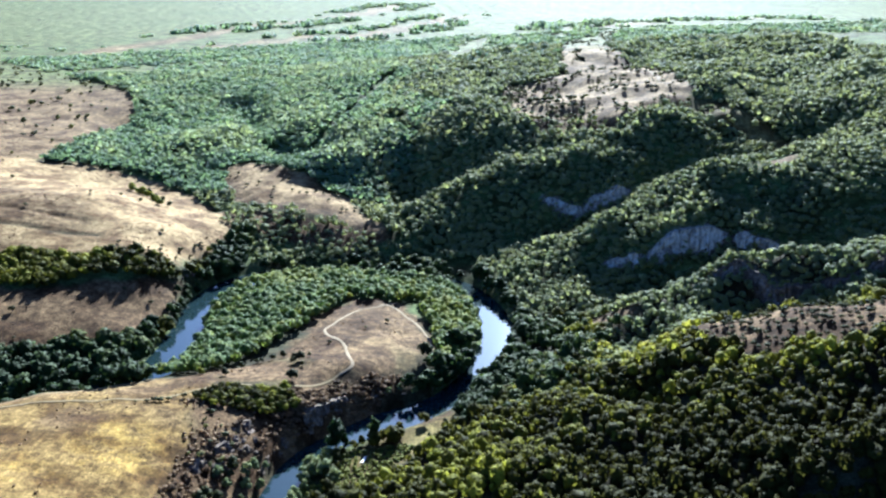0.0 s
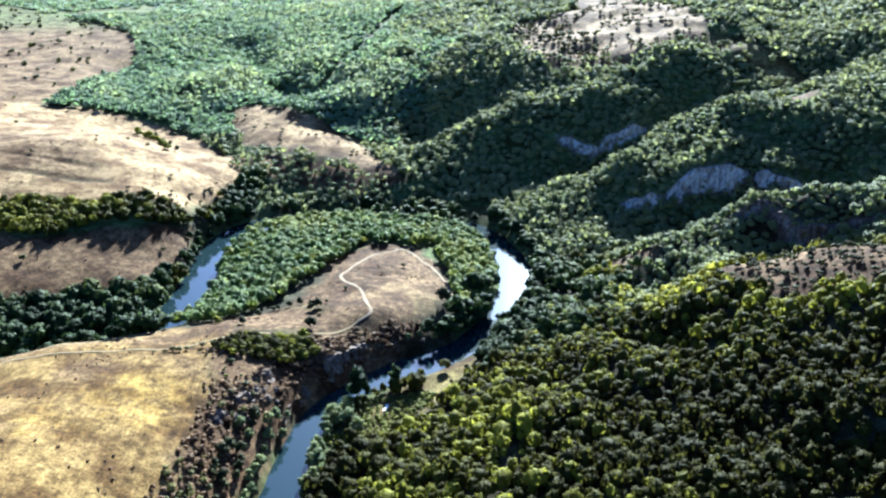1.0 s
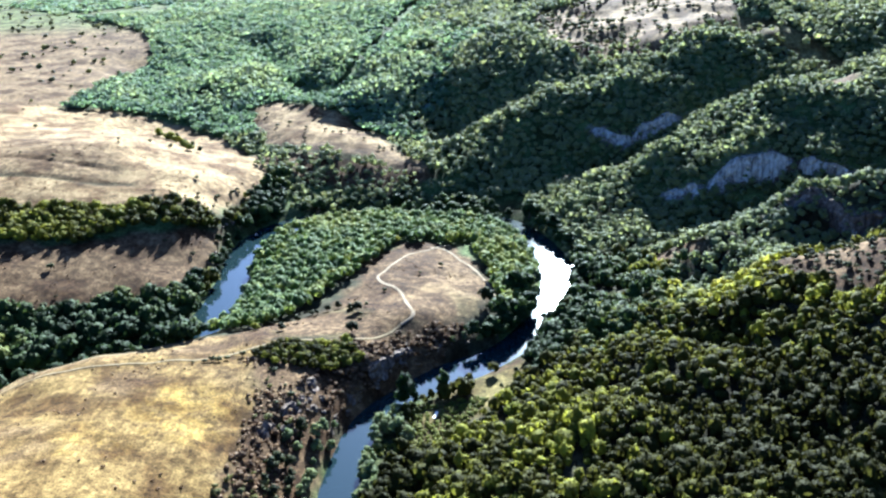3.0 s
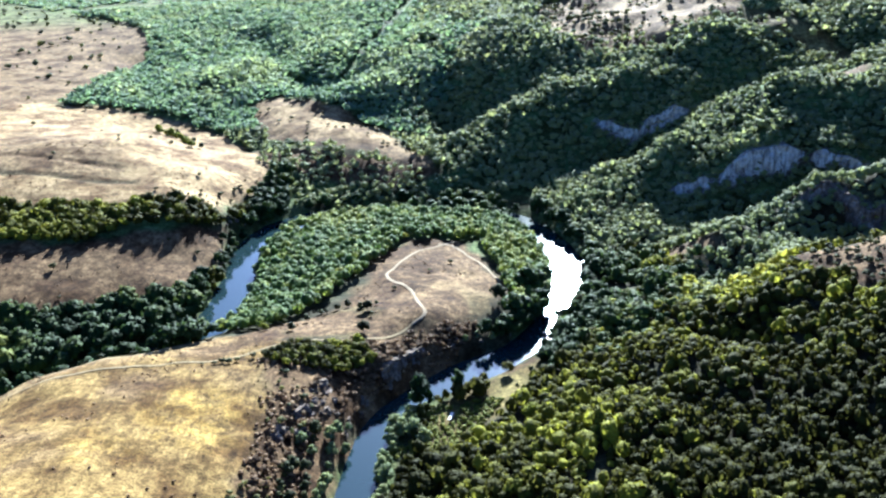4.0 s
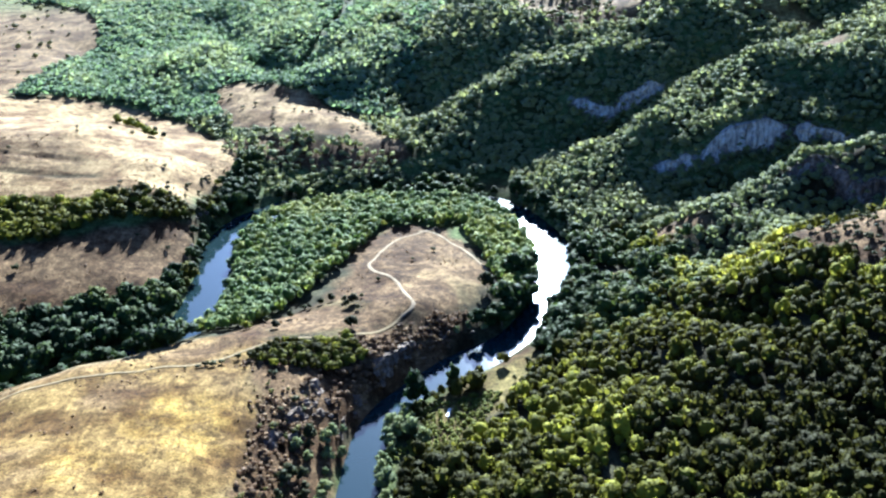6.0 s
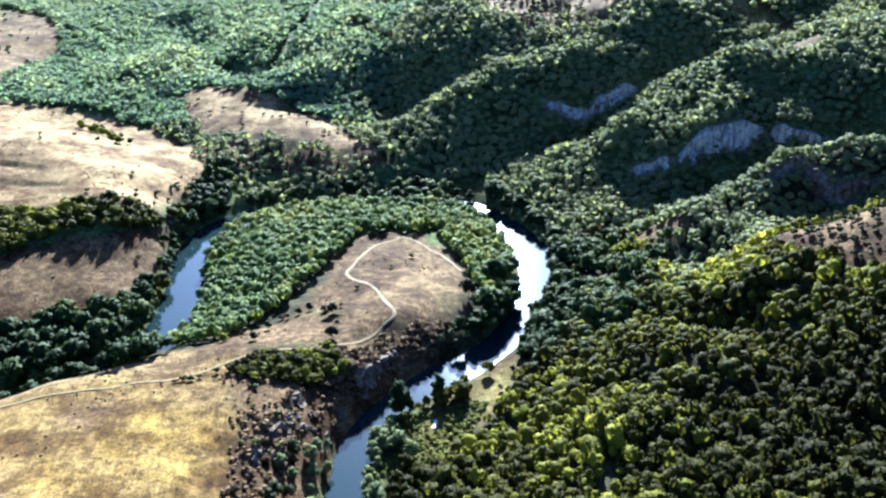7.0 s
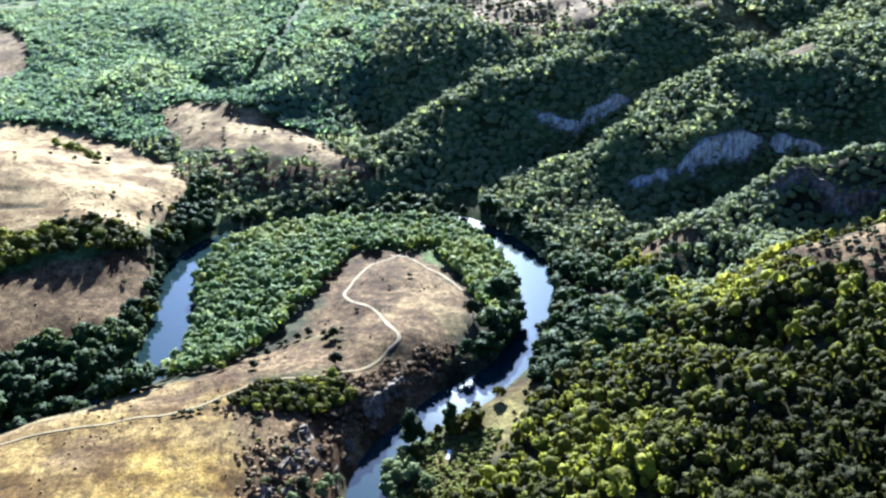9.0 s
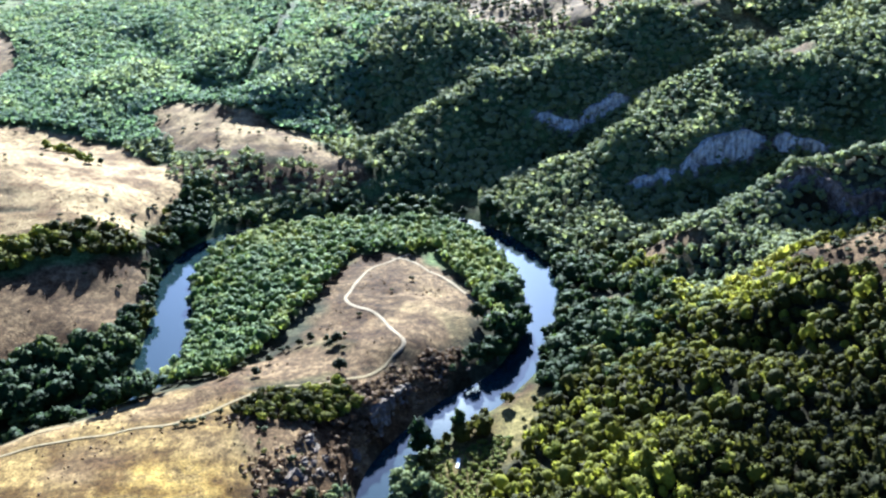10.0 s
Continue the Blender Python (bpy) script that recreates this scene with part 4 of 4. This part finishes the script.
plant(ALDERS, thinned(bank_places(-92, 60, 20, 120, 1, 6.0, 5.0), 0.75, 0.5, 1.0) + thinned(bank_places(60, 110, -140, 60, 1, 7.0, 4.0), 0.6, 0.45, 0.95)
      + thinned(bank_places(-120, -30, -140, -100, 1, 6.0, 6.0), 0.6, 0.5, 0.85) + thinned(bank_places(-40, 66, -145, -95, 1, 4.0, 0.5), 0.7, 0.35, 0.6)
      + [(13, -123, 0.55), (19, -121, 0.7), (25, -117, 0.85), (30, -111, 0.95), (35, -104, 1.0), (39, -97, 0.95), (43, -88, 0.9), (22, -113, 0.7), (28, -104, 0.85), (36, -146, 0.45), (42, -143, 0.55), (47, -136, 0.6), (53, -129, 0.65), (46, -127, 0.45), (58, -121, 0.6), (50, -143, 0.6), (52, -106, 0.7), (58, -103, 0.75), (57, -112, 0.6), (66, -99, 0.8), (47, -112, 0.5), (50, -118, 0.45), (61, -115, 0.6), (44, -121, 0.32), (55, -121, 0.5), (62, -122, 0.5), (38, -72, 0.9), (44, -66, 0.8), (20, 66, 0.8), (40, 54, 0.7), (4, 71, 0.8), (11, 69, 0.85), (28, 62, 0.8), (34, 58, 0.75), (-6, 73, 0.75), (-16, 75, 0.7), (16, 67, 0.8)])
plant(POPLARS, [(-19, -182, 1.2), (-3, -170, 0.75), (-16, -180, 0.8)])
plant(LONE_TREES, [(30, -157, 0.4), (22, -170, 0.35)])
plant(WILLOWS, thinned(bank_places(-95, 90, -125, 75, -1, 5.0, 2.5), 0.7, 0.35, 0.65)
      + thinned(bank_places(-175, -70, -240, -112, 1, 6.0, 3.0), 0.8, 0.6, 1.0)
     )
plant(PALE_WILLOWS, thinned(bank_places(-330, -180, -60, 20, 1, 3.2, 2.5), 0.85, 0.45, 0.9) + thinned(bank_places(-330, -198, -110, -40, -1, 4.5, 3.5), 0.85, 0.4, 0.8)
      + [(-27, -199, 0.85), (-23, -204, 0.95), (-31, -207, 0.8), (-19, -209, 0.7), (-22, -195, 0.6), (-64, -221, 0.7), (-60, -224, 0.6), (9, -126, 0.5), (3, -130, 0.45), (16, -124, 0.5), (27, -114, 0.8), (-54, -213, 0.7), (-49, -212, 0.6), (62, 44, 0.7), (24, 70, 0.8), (-2, 76, 0.6), (-50, 78, 0.6), (-70, 72, 0.6)])
plant(LONE_TREES, thinned(bank_places(-320, -205, -110, -40, -1, 4.0, 10.0), 0.8, 0.4, 0.9) + thinned(bank_places(-320, -210, -110, -40, -1, 5.0, 15.0), 0.6, 0.3, 0.7))
plant(YELLOW_TREES, [(104, -66), (100, -70), (108, -62), (75, -108, 0.9), (72, -112, 0.8), (-24, 9, 0.6), (-45, -149, 0.6), (-20, -184, 0.4), (24, -205, 0.9), (48, 18, 0.8), (44, -45, 0.8), (-88, -130, 0.5)])
plant(YELLOW_TREES, [(float(-172 - 3.0 * k + RNG.uniform(-4, 4)), float(165 + 5.0 * k + RNG.uniform(-3, 3)), float(RNG.uniform(0.6, 0.95))) for k in range(14)])
plant(LONE_TREES, [(float(-168 - 3.0 * k), float(166 + 5.5 * k), float(RNG.uniform(0.5, 0.8))) for k in range(0, 12, 3)])
plant(LONE_TREES, [(-43, -137, 0.9), (-46, -105, 0.5), (-42, -110, 0.7), (-38, -103, 0.4), (-45, -113, 0.6), (-40, -118, 0.4), (22, -93, 1.1), (-62, -104, 0.5), (-57, -100, 0.6), (-70, -118, 0.6),
                   (-52, -96, 0.5), (-80, -121, 0.5), (-75, -135, 0.6)])

SHRUBS = [shrub("shrub", 1.8, 2.4, SCRUB, "dark low shrub on dry grass", t) for t in (0.0, 0.2, 0.35)]
DRY_SHRUBS = [shrub("dry_shrub", 1.7, 2.8, RUSSET, "brown withered shrub on the rocky slope", t) for t in (0.0, 0.3)]


def strew(shape, gap, chance, seed):
    xs, ys = [p[0] for p in shape], [p[1] for p in shape]
    x, y = sow(min(xs), max(xs), min(ys), max(ys), gap)
    ok = inside(x + (lattice(x, y, 9, seed + 1) - 0.5) * 10, y + (lattice(x, y, 9, seed + 2) - 0.5) * 10, shape) & (lattice(x, y, 20, seed) * RNG.uniform(0.3, 1, len(x)) > 1 - chance)
    ok &= (line_distance(x, y, TRACK) > 3) & (line_distance(x, y, BED) > 8)
    return [(float(a), float(b), float(s)) for a, b, s in zip(x[ok], y[ok], RNG.uniform(0.6, 1.4, int(ok.sum())))]


FIELD_EDGE = [(-84, -176), (-78, -202), (-82, -250), (-88, -300), (-74, -300), (-66, -250), (-60, -215), (-60, -190), (-66, -172)]
HAY_RIM = [(-150, 30), (-125, 60), (-118, 110), (-145, 100), (-165, 60)]
plant(SHRUBS, strew(HAY_RIM, 6.0, 0.65, 42) + strew(HAY_HILL, 14, 0.4, 43) + strew(BARE_BROW, 5.0, 0.88, 44) + strew(CLEARING, 11, 0.35, 45)
      + strew(LOW_SLOPE, 13, 0.4, 46) + strew(HAY_KNOLL, 11, 0.5, 49)
      + [(-100, -171), (-97, -172), (-94, -170), (-88, -166, 1.2), (-103, -172, 0.7), (-108, -172, 0.6), (-140, -156), (-152, -161), (-158, -163, 0.8), (-120, -144), (-132, -152, 0.7)])

plant(DRY_SHRUBS, strew([(-80, -300), (-78, -230), (-70, -200), (-60, -205), (-62, -250), (-68, -300)], 4.2, 0.75, 54) + strew([(-50, -168), (-38, -150), (-16, -132), (4, -119), (12, -117), (0, -134), (-24, -158), (-36, -172)], 3.2, 0.95, 51) + strew([(-62, -180), (-50, -172), (-42, -188), (-50, -205), (-60, -204)], 3.4, 0.6, 52))
plant(LONE_TREES, strew([(-60, -176), (-46, -166), (-38, -176), (-46, -200), (-58, -204)], 5.0, 0.55, 53), 0.4, 0.8)

# scrub too thick to count: the field's edge, the high hay and the far pasture
for places, grow, label in ((strew(FIELD_EDGE, 3.2, 0.66, 41), 1.0, "dark low scrub crowding the field's edge"),
                            (strew(HIGH_HAY, 8, 0.66, 47) + strew(HIGH_SPARSE, 6, 0.8, 50), 1.6, "small dark bushes dotted over high dry grass"),
                            (strew(FAR_HAY, 16, 0.62, 48), 2.0, "small dark bushes dotted over far dry pasture")):
    x, y, size = np.array(places).T
    wood("scrub", x, y, grow * size * size * 0.9, SCRUB, label, 2, 16, 0.85, 0.6, tint_of(x, y, 93))

# withered scrub covering the rocky slope above the river
x, y, size = np.array(strew(SCRUB_SLOPE, 2.5, 0.74, 57)).T
wood("brown_scrub", x, y, size * 0.95, RUSSET, "withered russet scrub covering the rocky slope", 2, 14, 0.75, 0.5, tint_of(x, y, 58, 0.1), tuft_size=0.2)

# low green growth on the wet meadow
WHITE_PATCH_LINE = [(-8, -191), (-6.5, -185)]
MEADOW_GROWTH = [(-32, -214), (-18, -186), (-4, -178), (8, -176), (18, -178), (6, -196), (-4, -214), (-20, -222)]
x, y, size = np.array([p for p in strew(MEADOW_GROWTH, 1.9, 0.92, 55) if line_distance(np.array(p[:1]), np.array(p[1:2]), WHITE_PATCH_LINE)[0] > 2.5]).T
wood("undergrowth", x, y, size * 0.85, MIXED, "low green undergrowth on the wet river meadow", 2, 14, 0.8, 0.5, tint_of(x, y, 56, 0.35))

# dry weeds standing in the grass
x, y = sow(-300, 60, -330, 130, 3.6)
keep = (inside(x, y, FIELD) | inside(x, y, CLEARING) | inside(x, y, LOW_SLOPE) | inside(x, y, SCRUB_SLOPE) | inside(x, y, HAY_HILL)) & (line_distance(x, y, TRACK) > 2) & (line_distance(x, y, BED) > 9)
keep &= lattice(x, y, 17, 91) * RNG.uniform(0, 1, len(x)) > np.where(inside(x, y, SCRUB_SLOPE), 0.3, 0.45)
x, y = x[keep], y[keep]
wood("dry_weeds", x, y, 0.25 + 0.55 * RNG.uniform(0, 1, len(x)) ** 2, RUSSET, "withered brown weeds scattered over dry grass", 1, 5, 0.7, 0.35, tint_of(x, y, 92), tuft_size=0.5)

# ---- cliffs ----
def cliff_face(line, half, label, mat=LIMESTONE):
    """A broken limestone wall along a step of the ground, with ledges, buttresses and a buried back."""
    pts = np.array(along(line, 0.9))
    way = np.gradient(pts, axis=0)
    up = np.c_[-way[:, 1], way[:, 0]] / np.hypot(way[:, 0], way[:, 1])[:, None]
    foot = ground_height(*(pts - 2.6 * up).T)
    top = np.maximum(ground_height(*(pts + 2.2 * up).T), foot + 0.5)
    step = cliff_lift(*(pts + 2.2 * up).T) - cliff_lift(*(pts - 2.6 * up).T)
    sunk = 3.5 * smoothstep(1.6, 0.6, step)
    foot, top = foot - sunk, top - sunk
    rows = max(7, int(half * 2.6))
    s = np.arange(len(pts)) * 0.9
    grid = []
    for k in range(rows + 1):
        u = k / rows
        z = foot - 1.2 + u * (top - foot + 1.2) + 0.9 * (lattice(s, s * 0 + k, 4, 60) - 0.5) * min(1, rows - k)
        block = np.floor(s / 3.3 + 0.8 * lattice(s, s * 0 + k // 3, 7, 63)) * 7.0
        joint = np.floor(s / 1.6 + 0.7 * lattice(s, s * 0 + k // 2, 5, 64)) * 5.0
        out = 1.8 - 1.7 * u + 2.2 * (lattice(block, s * 0 + (k // 3) * 5.0, 1, 61) - 0.4) + 1.0 * (lattice(joint, s * 0 + (k // 2) * 3.0, 1, 62) - 0.5) + 2.0 * (lattice(s, s * 0, 9, 65) - 0.5)
        grid.append(np.c_[pts - up * out[:, None], z])
    grid.append(np.c_[pts + 2.6 * up, ground_height(*(pts + 2.6 * up).T) - 0.3 - sunk])
    grid.append(np.c_[pts + 3.0 * up, foot - 2.0])
    v = np.concatenate(grid)
    n, m = len(pts), len(grid)
    i = (np.arange(m)[:, None] * n + np.arange(n - 1)[None, :]).ravel()
    j = ((np.arange(m) + 1) % m)[:, None] * n + np.arange(n - 1)[None, :]
    j = j.ravel()
    return tagged(mesh_object("cliff", v, np.c_[i, i + 1, j + 1, j], mat), label, "cliff")


cliff_face(*CLIFFS["main"][:2], "tall pale limestone cliff streaked grey below oak wood")
cliff_face(*CLIFFS["back"][:2], "pale limestone cliff under the wooded far ridge")
cliff_face(*CLIFFS["third"][:2], "grey limestone cliff under a wooded spur", DARK_ROCK)
cliff_face(*CLIFFS["neck"][:2], "low broken limestone ledge in the scrub above the river", DARK_ROCK)
cliff_face(*CLIFFS["lower"][:2], "low dark rock ledge in the scrub above the river", DARK_ROCK)
cliff_face(*CLIFFS["bend"][:2], "dark rock face dropping to the river at its bend", DARK_ROCK)


# bushes on the ledges and at the foot of the limestone
x, y, size = [], [], []
for name in ("main", "back", "third"):
    pts = np.array(along(CLIFFS[name][0], 1.1))
    way = np.gradient(pts, axis=0)
    up = np.c_[-way[:, 1], way[:, 0]] / np.hypot(way[:, 0], way[:, 1])[:, None]
    for low, high, chance in ((-7.0, -3.2, 0.75), (-2.6, 0.5, 0.16), (0.8, 3.4, 0.7)):
        some = RNG.uniform(0, 1, len(pts)) < chance
        at = pts[some] + up[some] * RNG.uniform(low, high, (int(some.sum()), 1))
        x.extend(at[:, 0]), y.extend(at[:, 1]), size.extend(RNG.uniform(0.7, 2.0, len(at)))
x, y, size = np.array(x), np.array(y), np.array(size)
wood("scrub", x, y, size, HAZED_HILL_OAK, "low bushes on the ledges and foot of the cliffs", 2, 20, 1.0, 0.8, tint_of(x, y, 94), tuft_size=0.22)


# ---- boulders ----
def boulder(label):
    v, f = ball(3)
    r = 1 + 0.28 * RNG.normal(size=(9, 1)).ravel()[(v @ RNG.normal(size=(3, 9))).argmax(1)] + 0.05 * RNG.normal(size=len(v))
    v = v * np.clip(r, 0.55, 1.4)[:, None] * np.array((1.25, 0.9, 0.75))
    return tagged(mesh_object("boulder", v, f, DARK_ROCK), label, "boulder", "boulders on the slope")


BOULDERS = [boulder("weathered brown-grey boulder half sunk in dry scrub") for _ in range(4)]
plant(BOULDERS, [(p[0], p[1], p[2]) for p in strew([(-40, -162), (-30, -146), (-14, -132), (4, -120), (8, -124), (-16, -144), (-34, -168)], 4.5, 0.85, 81)
                 + strew([(-70, -214), (-60, -186), (-52, -178), (-50, -196), (-62, -214)], 4.0, 0.8, 82) + strew([(-134, -20), (-126, -20), (-122, 52), (-132, 48)], 6.0, 0.8, 83)], 0.5, 1.3)
